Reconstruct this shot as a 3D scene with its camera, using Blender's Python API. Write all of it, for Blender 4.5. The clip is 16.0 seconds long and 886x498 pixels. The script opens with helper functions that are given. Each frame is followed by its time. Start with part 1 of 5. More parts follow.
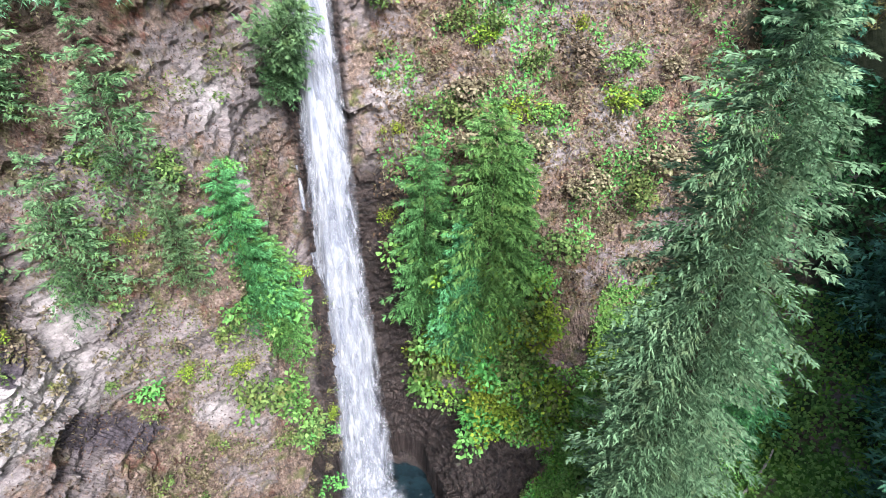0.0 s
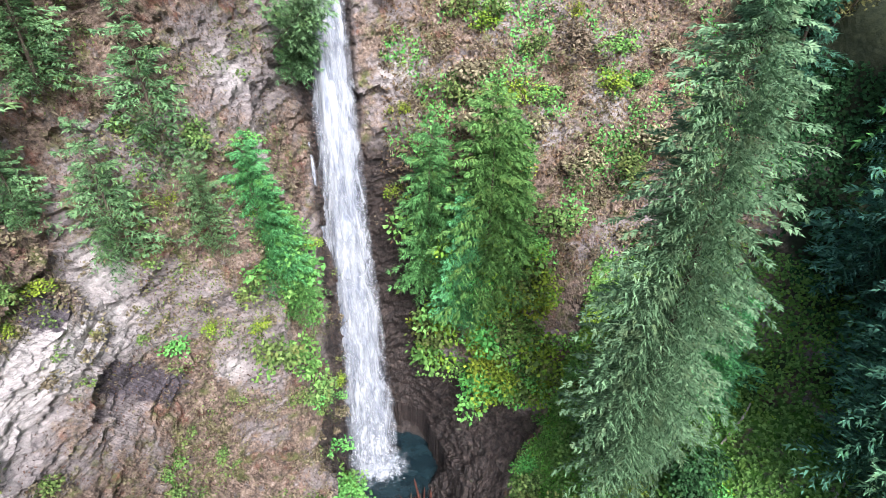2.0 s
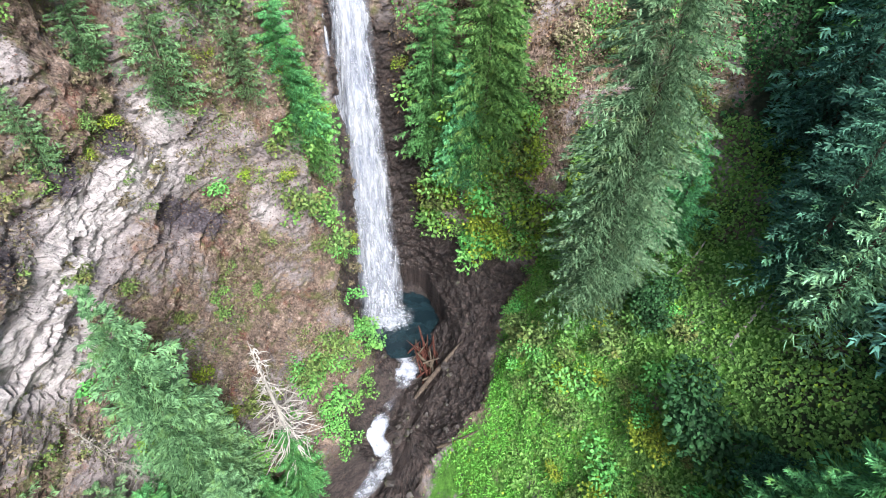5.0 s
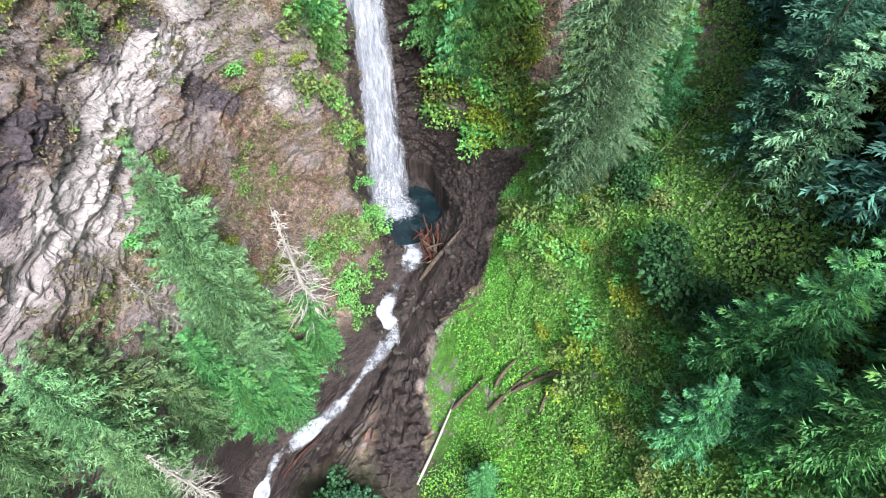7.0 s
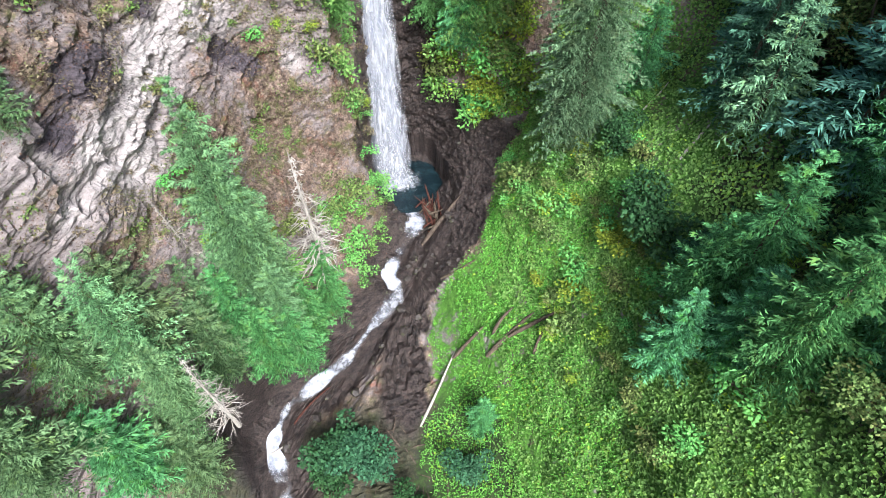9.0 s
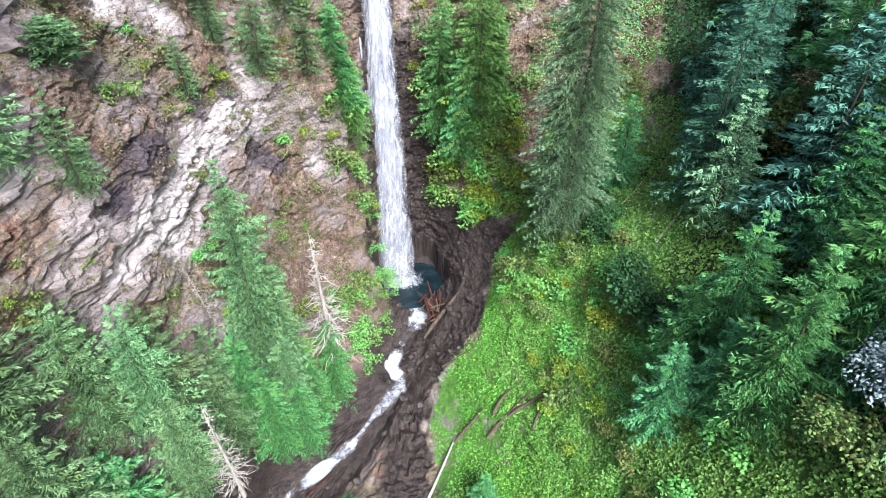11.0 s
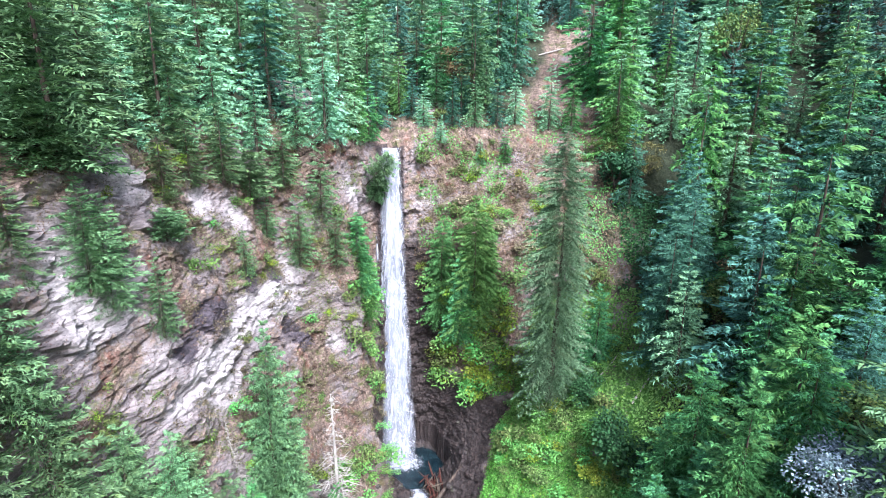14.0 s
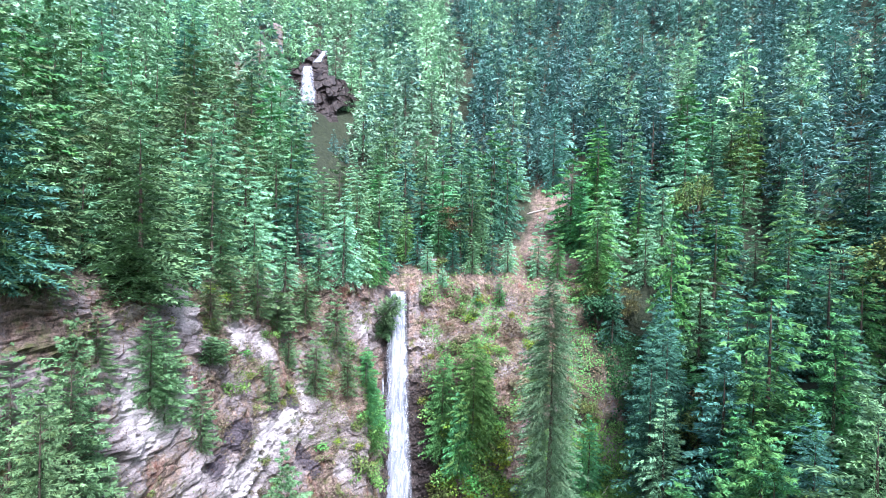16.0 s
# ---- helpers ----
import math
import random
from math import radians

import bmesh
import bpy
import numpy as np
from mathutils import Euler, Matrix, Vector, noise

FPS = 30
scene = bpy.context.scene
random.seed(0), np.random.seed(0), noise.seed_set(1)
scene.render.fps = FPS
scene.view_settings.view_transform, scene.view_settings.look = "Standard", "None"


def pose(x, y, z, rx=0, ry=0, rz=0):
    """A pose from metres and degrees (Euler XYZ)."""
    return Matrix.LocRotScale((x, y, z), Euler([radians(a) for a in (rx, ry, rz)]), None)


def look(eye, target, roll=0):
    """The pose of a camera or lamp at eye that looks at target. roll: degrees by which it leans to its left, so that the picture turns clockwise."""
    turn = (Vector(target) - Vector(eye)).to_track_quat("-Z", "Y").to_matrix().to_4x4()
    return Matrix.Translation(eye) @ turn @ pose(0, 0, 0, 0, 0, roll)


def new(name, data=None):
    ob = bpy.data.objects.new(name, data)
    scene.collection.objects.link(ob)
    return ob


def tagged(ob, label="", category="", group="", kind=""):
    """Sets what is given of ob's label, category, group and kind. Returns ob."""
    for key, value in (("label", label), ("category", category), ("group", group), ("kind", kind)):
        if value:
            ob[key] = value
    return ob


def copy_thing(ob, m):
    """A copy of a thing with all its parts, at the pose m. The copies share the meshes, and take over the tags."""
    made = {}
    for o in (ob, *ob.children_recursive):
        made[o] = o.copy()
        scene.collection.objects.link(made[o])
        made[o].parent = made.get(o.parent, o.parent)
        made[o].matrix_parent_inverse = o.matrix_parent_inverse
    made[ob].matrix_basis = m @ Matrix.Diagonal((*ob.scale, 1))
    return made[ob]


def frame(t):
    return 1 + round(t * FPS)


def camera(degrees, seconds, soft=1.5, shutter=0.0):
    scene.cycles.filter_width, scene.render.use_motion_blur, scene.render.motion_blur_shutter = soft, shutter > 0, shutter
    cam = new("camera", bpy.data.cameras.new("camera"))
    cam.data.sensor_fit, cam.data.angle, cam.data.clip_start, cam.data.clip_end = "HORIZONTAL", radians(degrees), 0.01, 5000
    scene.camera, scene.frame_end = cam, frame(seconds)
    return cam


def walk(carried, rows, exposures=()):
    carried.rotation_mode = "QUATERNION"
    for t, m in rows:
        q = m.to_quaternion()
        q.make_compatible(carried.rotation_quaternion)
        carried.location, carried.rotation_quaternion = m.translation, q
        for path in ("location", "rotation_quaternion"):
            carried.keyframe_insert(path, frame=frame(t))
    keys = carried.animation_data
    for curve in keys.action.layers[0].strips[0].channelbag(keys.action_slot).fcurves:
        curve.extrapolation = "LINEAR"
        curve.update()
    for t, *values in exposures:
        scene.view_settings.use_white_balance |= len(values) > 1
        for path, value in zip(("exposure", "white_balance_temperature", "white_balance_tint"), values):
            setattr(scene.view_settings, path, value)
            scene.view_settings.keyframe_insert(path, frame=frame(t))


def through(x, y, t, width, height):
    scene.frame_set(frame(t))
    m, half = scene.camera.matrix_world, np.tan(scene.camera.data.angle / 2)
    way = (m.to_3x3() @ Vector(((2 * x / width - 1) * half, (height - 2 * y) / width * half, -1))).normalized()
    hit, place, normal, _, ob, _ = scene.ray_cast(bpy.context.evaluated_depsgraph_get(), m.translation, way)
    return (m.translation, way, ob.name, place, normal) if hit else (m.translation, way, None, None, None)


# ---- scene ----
cam = camera(75.3, 16.0, soft=0.4)
PATH = [
    (0, (-0.282, -0.115, 32.399), (-0.271, 1.488, 31.202), 0.3),
    (0.5, (-0.38, -0.907, 32.409), (-0.369, 0.694, 31.21), 0.4),
    (1, (-0.513, -1.769, 32.439), (-0.5, -0.169, 31.238), 0.5),
    (1.5, (-0.631, -2.871, 32.506), (-0.616, -1.273, 31.303), 0.6),
    (2, (-0.747, -4.145, 32.587), (-0.729, -2.548, 31.382), 0.7),
    (2.5, (-0.854, -5.511, 32.667), (-0.835, -3.947, 31.42), 0.7),
    (3, (-0.954, -6.951, 32.744), (-0.932, -5.415, 31.464), 0.9),
    (3.5, (-1.053, -8.459, 32.822), (-1.028, -6.956, 31.503), 1.0),
    (4, (-1.137, -10.009, 32.9), (-1.112, -8.542, 31.542), 0.9),
    (4.2, (-1.135, -10.644, 32.938), (-1.109, -9.189, 31.567), 1.1),
    (6.3, (-0.341, -17.515, 33.554), (-0.343, -16.232, 32.019), 0.3),
    (6.5, (-0.299, -18.232, 33.593), (-0.304, -16.972, 32.04), 0.2),
    (7, (-0.263, -20.149, 33.677), (-0.268, -18.94, 32.084), 0.3),
    (7.5, (-0.266, -22.128, 33.72), (-0.271, -20.927, 32.121), 0.2),
    (8, (-0.297, -24.123, 33.675), (-0.3, -22.945, 32.058), 0.2),
    (8.2, (-0.317, -24.932, 33.659), (-0.32, -23.753, 32.044), 0.2),
    (10.3, (-0.646, -33.637, 33.791), (-0.648, -32.189, 32.412), 0.4),
    (10.5, (-0.703, -34.471, 33.733), (-0.704, -32.987, 32.393), 0.5),
    (11, (-0.867, -36.556, 33.494), (-0.866, -34.986, 32.255), 0.5),
    (11.5, (-1.001, -38.697, 33.281), (-0.999, -37.049, 32.148), 0.4),
    (12, (-1.077, -40.936, 33.209), (-1.075, -39.217, 32.187), 0.4),
    (12.5, (-1.16, -43.278, 33.189), (-1.157, -41.495, 32.281), 0.6),
    (13, (-1.332, -45.702, 33.177), (-1.329, -43.864, 32.388), 0.6),
    (13.5, (-1.706, -48.193, 33.182), (-1.696, -46.308, 32.514), 0.8),
    (14, (-2.163, -50.73, 33.19), (-2.146, -48.805, 32.646), 1.0),
    (14.5, (-2.598, -53.371, 33.206), (-2.573, -51.415, 32.788), 1.1),
    (15, (-2.929, -56.186, 33.254), (-2.903, -54.208, 32.963), 1.3),
    (15.5, (-3.205, -59.088, 33.311), (-3.179, -57.095, 33.148), 1.4),
    (16, (-3.442, -61.943, 33.359), (-3.417, -59.944, 33.323), 1.5),
]
EXPOSURES = [(0, 1.98, 6200, 13), (4, 1.98, 6300, 10), (8, 1.98, 6300, 10), (12, 2.15, 6050, 13), (16, 2.28, 5600, 17)]
walk(cam, [(t, look(eye, target, roll)) for t, eye, target, roll in PATH], EXPOSURES)

# ---- sky and light ----
world = bpy.data.worlds.new("overcast_sky")
world.use_nodes = True
scene.world = world
wn = world.node_tree
sky = wn.nodes.new("ShaderNodeTexSky")
sky.sky_type, sky.sun_disc = "NISHITA", False
sky.sun_elevation, sky.sun_rotation = radians(50), radians(158)
sky.air_density, sky.dust_density, sky.ozone_density = 1.0, 4.0, 1.0
wn.links.new(sky.outputs[0], wn.nodes["Background"].inputs[0])
wn.nodes["Background"].inputs[1].default_value = 0.08
sun_data = bpy.data.lights.new("sun", "SUN")
sun_data.energy, sun_data.angle, sun_data.color = 2.4, radians(20), (1.0, 0.99, 0.98)
sun = new("sun", sun_data)
sun.matrix_world = look((38, -75, 120), (0, 20, 0))


# ---- noise, meshes, materials ----
def lattice(ix, iy, iz, seed):
    h = (ix * 374761393 + iy * 668265263 + iz * 2147483647 + seed * 1274126177) & 0xFFFFFFFF
    h = ((h ^ (h >> 13)) * 1274126177) & 0xFFFFFFFF
    return ((h ^ (h >> 16)) & 0xFFFF) / 32767.5 - 1.0


def soft_noise(p, seed=0):
    """Smooth value noise, -1 to 1, at the places p."""
    p = np.asarray(p, float)
    cell = np.floor(p).astype(np.int64)
    f = p - cell
    f = f * f * (3 - 2 * f)
    total = np.zeros(len(p))
    for dx in (0, 1):
        for dy in (0, 1):
            for dz in (0, 1):
                w = (f[:, 0] if dx else 1 - f[:, 0]) * (f[:, 1] if dy else 1 - f[:, 1]) * (f[:, 2] if dz else 1 - f[:, 2])
                total += w * lattice(cell[:, 0] + dx, cell[:, 1] + dy, cell[:, 2] + dz, seed)
    return total


def rough_noise(p, octaves=4, seed=0, gain=0.5):
    total, size, norm = np.zeros(len(p)), 1.0, 0.0
    for k in range(octaves):
        total += size * soft_noise(np.asarray(p) * 2.03 ** k + 17.3 * k, seed + k)
        norm += size
        size *= gain
    return total / norm


def facets(p, seed=0, slant=0.5):
    """Broken stone: each block has a level and a slant of its own; its edges are sharp steps."""
    p = np.asarray(p, float)
    cell = np.floor(p).astype(np.int64)
    near, value = np.full(len(p), 1e9), np.zeros(len(p))
    for dx in (-1, 0, 1):
        for dy in (-1, 0, 1):
            for dz in (-1, 0, 1):
                c = cell + (dx, dy, dz)
                h = [lattice(c[:, 0], c[:, 1], c[:, 2], seed + k) for k in range(7)]
                off = p - (c + 0.5 + 0.45 * np.stack(h[:3], 1))
                d = (off ** 2).sum(1)
                level = 0.55 * h[3] + slant * (off[:, 0] * h[4] + off[:, 1] * h[5] + off[:, 2] * h[6])
                closer = d < near
                near, value = np.where(closer, d, near), np.where(closer, level, value)
    return value


def sheet(name, verts, faces, smooth=False):
    """A mesh from arrays: all faces have the same number of corners."""
    verts, faces = np.asarray(verts, np.float32), np.asarray(faces, np.int32)
    n, k = faces.shape
    me = bpy.data.meshes.new(name)
    me.vertices.add(len(verts))
    me.vertices.foreach_set("co", verts.ravel())
    me.loops.add(n * k)
    me.loops.foreach_set("vertex_index", faces.ravel())
    me.polygons.add(n)
    me.polygons.foreach_set("loop_start", np.arange(0, n * k, k, dtype=np.int32))
    me.polygons.foreach_set("use_smooth", np.full(n, smooth))
    me.update(calc_edges=True)
    return me


def grid_faces(rows, cols, wrap=False):
    r, c = np.meshgrid(np.arange(rows - 1), np.arange(cols if wrap else cols - 1), indexing="ij")
    a, b = (r * cols + c).ravel(), (r * cols + (c + 1) % cols).ravel()
    return np.stack([a, b, b + cols, a + cols], 1)


def attribute(me, name, values):
    me.attributes.new(name, "FLOAT", "POINT").data.foreach_set("value", np.asarray(values, np.float32))


class Nodes:
    """Short calls to lay out a node material."""

    def __init__(self, name):
        self.mat = bpy.data.materials.new(name)
        self.mat.use_nodes = True
        self.tree = self.mat.node_tree
        self.shader = self.tree.nodes["Principled BSDF"]
        self.out = self.tree.nodes["Material Output"]

    def put(self, socket, value):
        if isinstance(value, bpy.types.NodeSocket):
            self.tree.links.new(value, socket)
        else:
            socket.default_value = value

    def position(self, scale=(1, 1, 1), own=False):
        if own:
            source = self.tree.nodes.new("ShaderNodeTexCoord").outputs["Object"]
        else:
            source = self.tree.nodes.new("ShaderNodeNewGeometry").outputs["Position"]
        m = self.tree.nodes.new("ShaderNodeMapping")
        m.inputs["Scale"].default_value = scale
        self.tree.links.new(source, m.inputs["Vector"])
        return m.outputs[0]

    def noise(self, scale, detail=4.0, rough=0.6, stretch=(1, 1, 1), own=False, turn=None):
        n = self.tree.nodes.new("ShaderNodeTexNoise")
        where = self.position(stretch, own)
        if turn:
            where.node.inputs["Rotation"].default_value = [radians(a) for a in turn]
        self.tree.links.new(where, n.inputs["Vector"])
        n.inputs["Scale"].default_value, n.inputs["Detail"].default_value, n.inputs["Roughness"].default_value = scale, detail, rough
        return n.outputs["Fac"]

    def ramp(self, value, low, high):
        n = self.tree.nodes.new("ShaderNodeMapRange")
        n.inputs["From Min"].default_value, n.inputs["From Max"].default_value = low, high
        self.put(n.inputs["Value"], value)
        return n.outputs[0]

    def mix(self, fac, a, b, how="MIX"):
        n = self.tree.nodes.new("ShaderNodeMix")
        n.data_type, n.blend_type = "RGBA", how
        self.put(n.inputs[0], fac)
        for socket, value in ((n.inputs[6], a), (n.inputs[7], b)):
            self.put(socket, (*value, 1) if isinstance(value, tuple) else value)
        return n.outputs[2]

    def maths(self, how, a, b):
        n = self.tree.nodes.new("ShaderNodeMath")
        n.operation = how
        self.put(n.inputs[0], a), self.put(n.inputs[1], b)
        return n.outputs[0]

    def attr(self, name):
        n = self.tree.nodes.new("ShaderNodeAttribute")
        n.attribute_name = name
        return n.outputs["Fac"]

    def island(self):
        return self.tree.nodes.new("ShaderNodeNewGeometry").outputs["Random Per Island"]

    def each(self):
        return self.tree.nodes.new("ShaderNodeObjectInfo").outputs["Random"]

    def bump(self, height, strength, distance):
        n = self.tree.nodes.new("ShaderNodeBump")
        n.inputs["Strength"].default_value, n.inputs["Distance"].default_value = strength, distance
        self.put(n.inputs["Height"], height)
        self.put(self.shader.inputs["Normal"], n.outputs[0])

    def done(self, colour, roughness=0.8, gloss=0.3):
        self.put(self.shader.inputs["Base Color"], (*colour, 1) if isinstance(colour, tuple) else colour)
        self.put(self.shader.inputs["Roughness"], roughness)
        self.shader.inputs["Specular IOR Level"].default_value = gloss
        return self.mat


def foliage_material(name, dark, light, third, through=0.3, wide=0.12, tone=False):
    """Leaves: two greens by leaf, a third tone in patches, a shift from plant to plant, light through the blades."""
    n = Nodes(name)
    c = n.mix(n.maths("POWER", n.island(), 1.2), tuple(0.45 * k for k in dark), tuple(1.2 * k for k in light))
    c = n.mix(n.ramp(n.noise(0.9, 3, own=True), 0.52, 0.72), c, third)
    hue = n.tree.nodes.new("ShaderNodeHueSaturation")
    own = n.attr("tone") if tone else n.each()
    n.put(hue.inputs["Hue"], n.maths("ADD", n.maths("MULTIPLY", own, -0.05 if tone else 0.05), 0.525 if tone else 0.475))
    n.put(hue.inputs["Value"], n.maths("ADD", n.maths("MULTIPLY", own, 0.75 if tone else 2 * wide + 0.2), 0.6 if tone else 0.9 - wide))
    n.put(hue.inputs["Color"], c)
    n.done(hue.outputs[0], 0.7, 0.2)
    glow = n.tree.nodes.new("ShaderNodeBsdfTranslucent")
    n.put(glow.inputs[0], hue.outputs[0])
    m = n.tree.nodes.new("ShaderNodeMixShader")
    m.inputs[0].default_value = 0.6 * through
    n.tree.links.new(n.shader.outputs[0], m.inputs[1])
    n.tree.links.new(glow.outputs[0], m.inputs[2])
    n.tree.links.new(m.outputs[0], n.out.inputs[0])
    return n.mat


def bark_material(name, dark, light):
    n = Nodes(name)
    f = n.noise(3.0, 6, 0.7, (1, 1, 0.25), own=True)
    n.bump(f, 0.6, 0.05)
    return n.done(n.mix(n.ramp(f, 0.35, 0.65), dark, light), 0.9, 0.15)


FIR = foliage_material("fir_needles", (0.137, 0.329, 0.182), (0.241, 0.486, 0.281), (0.217, 0.394, 0.152), 0.2)
GREEN_FIR = foliage_material("green_fir_needles", (0.061, 0.139, 0.058), (0.152, 0.264, 0.122), (0.122, 0.202, 0.062), 0.18)
# distant firs: the bluish paleness of haze is mixed into the needle colour
HAZED_FIR = foliage_material("hazed_fir_needles", (0.076, 0.194, 0.169), (0.150, 0.309, 0.278), (0.122, 0.249, 0.169), through=0.15, tone=True)
# lighter far firs: the left hillside's stronger light is put into this green
LIT_FAR_GREEN = foliage_material("lit_far_green_needles", (0.199, 0.399, 0.237), (0.349, 0.582, 0.377), (0.299, 0.483, 0.252), through=0.15, tone=True)
PALE_FIR = foliage_material("pale_fir_needles", (0.087, 0.195, 0.080), (0.175, 0.315, 0.144), (0.158, 0.251, 0.091), 0.18)
CEDAR = foliage_material("cedar_sprays", (0.057, 0.166, 0.041), (0.129, 0.290, 0.081), (0.144, 0.238, 0.058), 0.18)
CEDAR_GREY = foliage_material("grey_cedar_sprays", (0.076, 0.177, 0.095), (0.169, 0.313, 0.176), (0.146, 0.242, 0.116), 0.2)
HEMLOCK = foliage_material("hemlock_needles", (0.048, 0.176, 0.060), (0.107, 0.332, 0.117), (0.102, 0.257, 0.052), 0.18)
DARK_FIR = foliage_material("dark_fir_needles", (0.038, 0.125, 0.087), (0.089, 0.237, 0.167), (0.058, 0.161, 0.074), 0.18)
LEAF = foliage_material("broad_leaves", (0.101, 0.328, 0.073), (0.189, 0.420, 0.112), (0.176, 0.374, 0.073), 0.45)
OLIVE_LEAF = foliage_material("olive_leaves", (0.070, 0.120, 0.035), (0.170, 0.255, 0.075), (0.190, 0.190, 0.060), 0.3)
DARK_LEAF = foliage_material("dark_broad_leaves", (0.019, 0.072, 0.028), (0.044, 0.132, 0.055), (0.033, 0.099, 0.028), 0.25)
YELLOW_LEAF = foliage_material("yellow_leaves", (0.150, 0.266, 0.028), (0.290, 0.404, 0.050), (0.122, 0.289, 0.039), 0.35)
TAWNY_LEAF = foliage_material("tawny_leaves", (0.094, 0.099, 0.039), (0.198, 0.171, 0.072), (0.176, 0.121, 0.055), 0.3)
SILVER_LEAF = foliage_material("silvery_leaves", (0.178, 0.249, 0.284), (0.369, 0.458, 0.529), (0.131, 0.235, 0.203), 0.2)
DRY_LEAF = foliage_material("dry_grass", (0.121, 0.094, 0.055), (0.231, 0.198, 0.132), (0.132, 0.138, 0.050), 0.2)
GRASS = foliage_material("bank_grass_blades", (0.153, 0.480, 0.059), (0.235, 0.517, 0.099), (0.153, 0.407, 0.059), 0.45)
BARK = bark_material("grey_brown_bark", (0.04, 0.03, 0.025), (0.12, 0.095, 0.075))
BLEACHED = bark_material("bleached_wood", (0.22, 0.20, 0.18), (0.42, 0.40, 0.37))


def rock_material():
    """Cliff, soil, moss, grass and wet stone on one sheet, laid out by the cover painted per point."""
    n = Nodes("cliff_and_ground")
    big = n.noise(0.25, 5, 0.65)
    fine = n.noise(1.3, 10, 0.74)
    grit = n.noise(4.0, 8, 0.8)
    beds = n.noise(0.8, 8, 0.72, (0.4, 0.4, 2.8), turn=(18, -32, 0))
    seams = n.noise(1.5, 10, 0.78, (0.55, 0.55, 1.8), turn=(18, -32, 0))
    # bare stone: pinkish grey beds, whiter where freshly broken, thin dark seams between
    c = n.mix(n.ramp(beds, 0.38, 0.62), (0.17, 0.145, 0.148), (0.38, 0.33, 0.325))
    c = n.mix(n.maths("MULTIPLY", n.attr("pale"), n.ramp(beds, 0.26, 0.50)), c, (0.58, 0.535, 0.53))
    c = n.mix(n.ramp(grit, 0.3, 0.7), n.mix(0.6, c, (0.05, 0.042, 0.045)), c)
    c = n.mix(n.maths("MULTIPLY", n.ramp(seams, 0.57, 0.62), 0.8), c, n.mix(fine, (0.02, 0.017, 0.02), (0.11, 0.095, 0.10)))
    cracks = n.noise(3.2, 9, 0.8, (0.7, 0.7, 1.5), turn=(30, -40, 20))
    c = n.mix(n.maths("MULTIPLY", n.ramp(cracks, 0.57, 0.61), 0.8), c, (0.06, 0.052, 0.055))
    # soil: brown litter, strewn with pale stones; shadowy clumps are painted in dark
    ground = n.maths("ADD", n.maths("MULTIPLY", fine, 0.5), n.maths("MULTIPLY", grit, 0.5))
    soil = n.mix(n.ramp(ground, 0.42, 0.56), (0.030, 0.021, 0.017), (0.245, 0.18, 0.145))
    soil = n.mix(n.ramp(ground, 0.55, 0.63), soil, (0.40, 0.335, 0.30))
    soil = n.mix(n.ramp(n.noise(0.7, 5), 0.52, 0.66), soil, n.mix(n.ramp(ground, 0.4, 0.6), (0.03, 0.04, 0.012), (0.15, 0.15, 0.06)))
    soil = n.mix(n.ramp(n.noise(0.4, 5, 0.7), 0.56, 0.68), soil, n.mix(n.ramp(ground, 0.4, 0.6), (0.06, 0.022, 0.016), (0.22, 0.10, 0.07)))
    c = n.mix(n.ramp(n.maths("ADD", n.attr("soil"), n.maths("MULTIPLY", n.maths("SUBTRACT", fine, 0.5), 1.5)), 0.38, 0.62), c, soil)
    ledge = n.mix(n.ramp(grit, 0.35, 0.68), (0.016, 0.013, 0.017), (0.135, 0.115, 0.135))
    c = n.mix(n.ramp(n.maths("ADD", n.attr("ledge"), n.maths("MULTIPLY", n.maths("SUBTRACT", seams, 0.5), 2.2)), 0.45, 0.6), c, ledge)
    moss = n.mix(n.ramp(ground, 0.36, 0.62), (0.012, 0.045, 0.008), (0.105, 0.27, 0.035))
    c = n.mix(n.ramp(n.maths("ADD", n.attr("moss"), n.maths("MULTIPLY", n.maths("SUBTRACT", fine, 0.5), 1.6)), 0.42, 0.66), c, moss)
    # woodland floor: near-black green-brown wherever the wood mask is set
    dark_floor = n.mix(n.ramp(fine, 0.35, 0.7), (0.010, 0.016, 0.008), (0.035, 0.045, 0.02))
    c = n.mix(n.attr("wood"), c, dark_floor)
    wetrock = n.mix(n.ramp(n.maths("ADD", n.maths("MULTIPLY", seams, 0.5), n.maths("MULTIPLY", grit, 0.5)), 0.44, 0.60), (0.004, 0.003, 0.004), (0.075, 0.056, 0.050))
    wet = n.ramp(n.maths("ADD", n.attr("wet"), n.maths("MULTIPLY", n.maths("SUBTRACT", big, 0.5), 0.6)), 0.35, 0.65)
    c = n.mix(wet, c, wetrock)
    n.bump(n.maths("ADD", n.maths("ADD", n.maths("MULTIPLY", seams, 0.6), n.maths("MULTIPLY", fine, 0.6)), n.maths("MULTIPLY", grit, 0.4)), 0.9, 0.4)
    return n.done(c, n.maths("SUBTRACT", 0.92, n.maths("MULTIPLY", wet, 0.45)), 0.35)


ROCK = rock_material()

# ---- the ground: one sheet, laid out round the gorge's middle ----
MIDX, MIDY = -4.0, 20.0
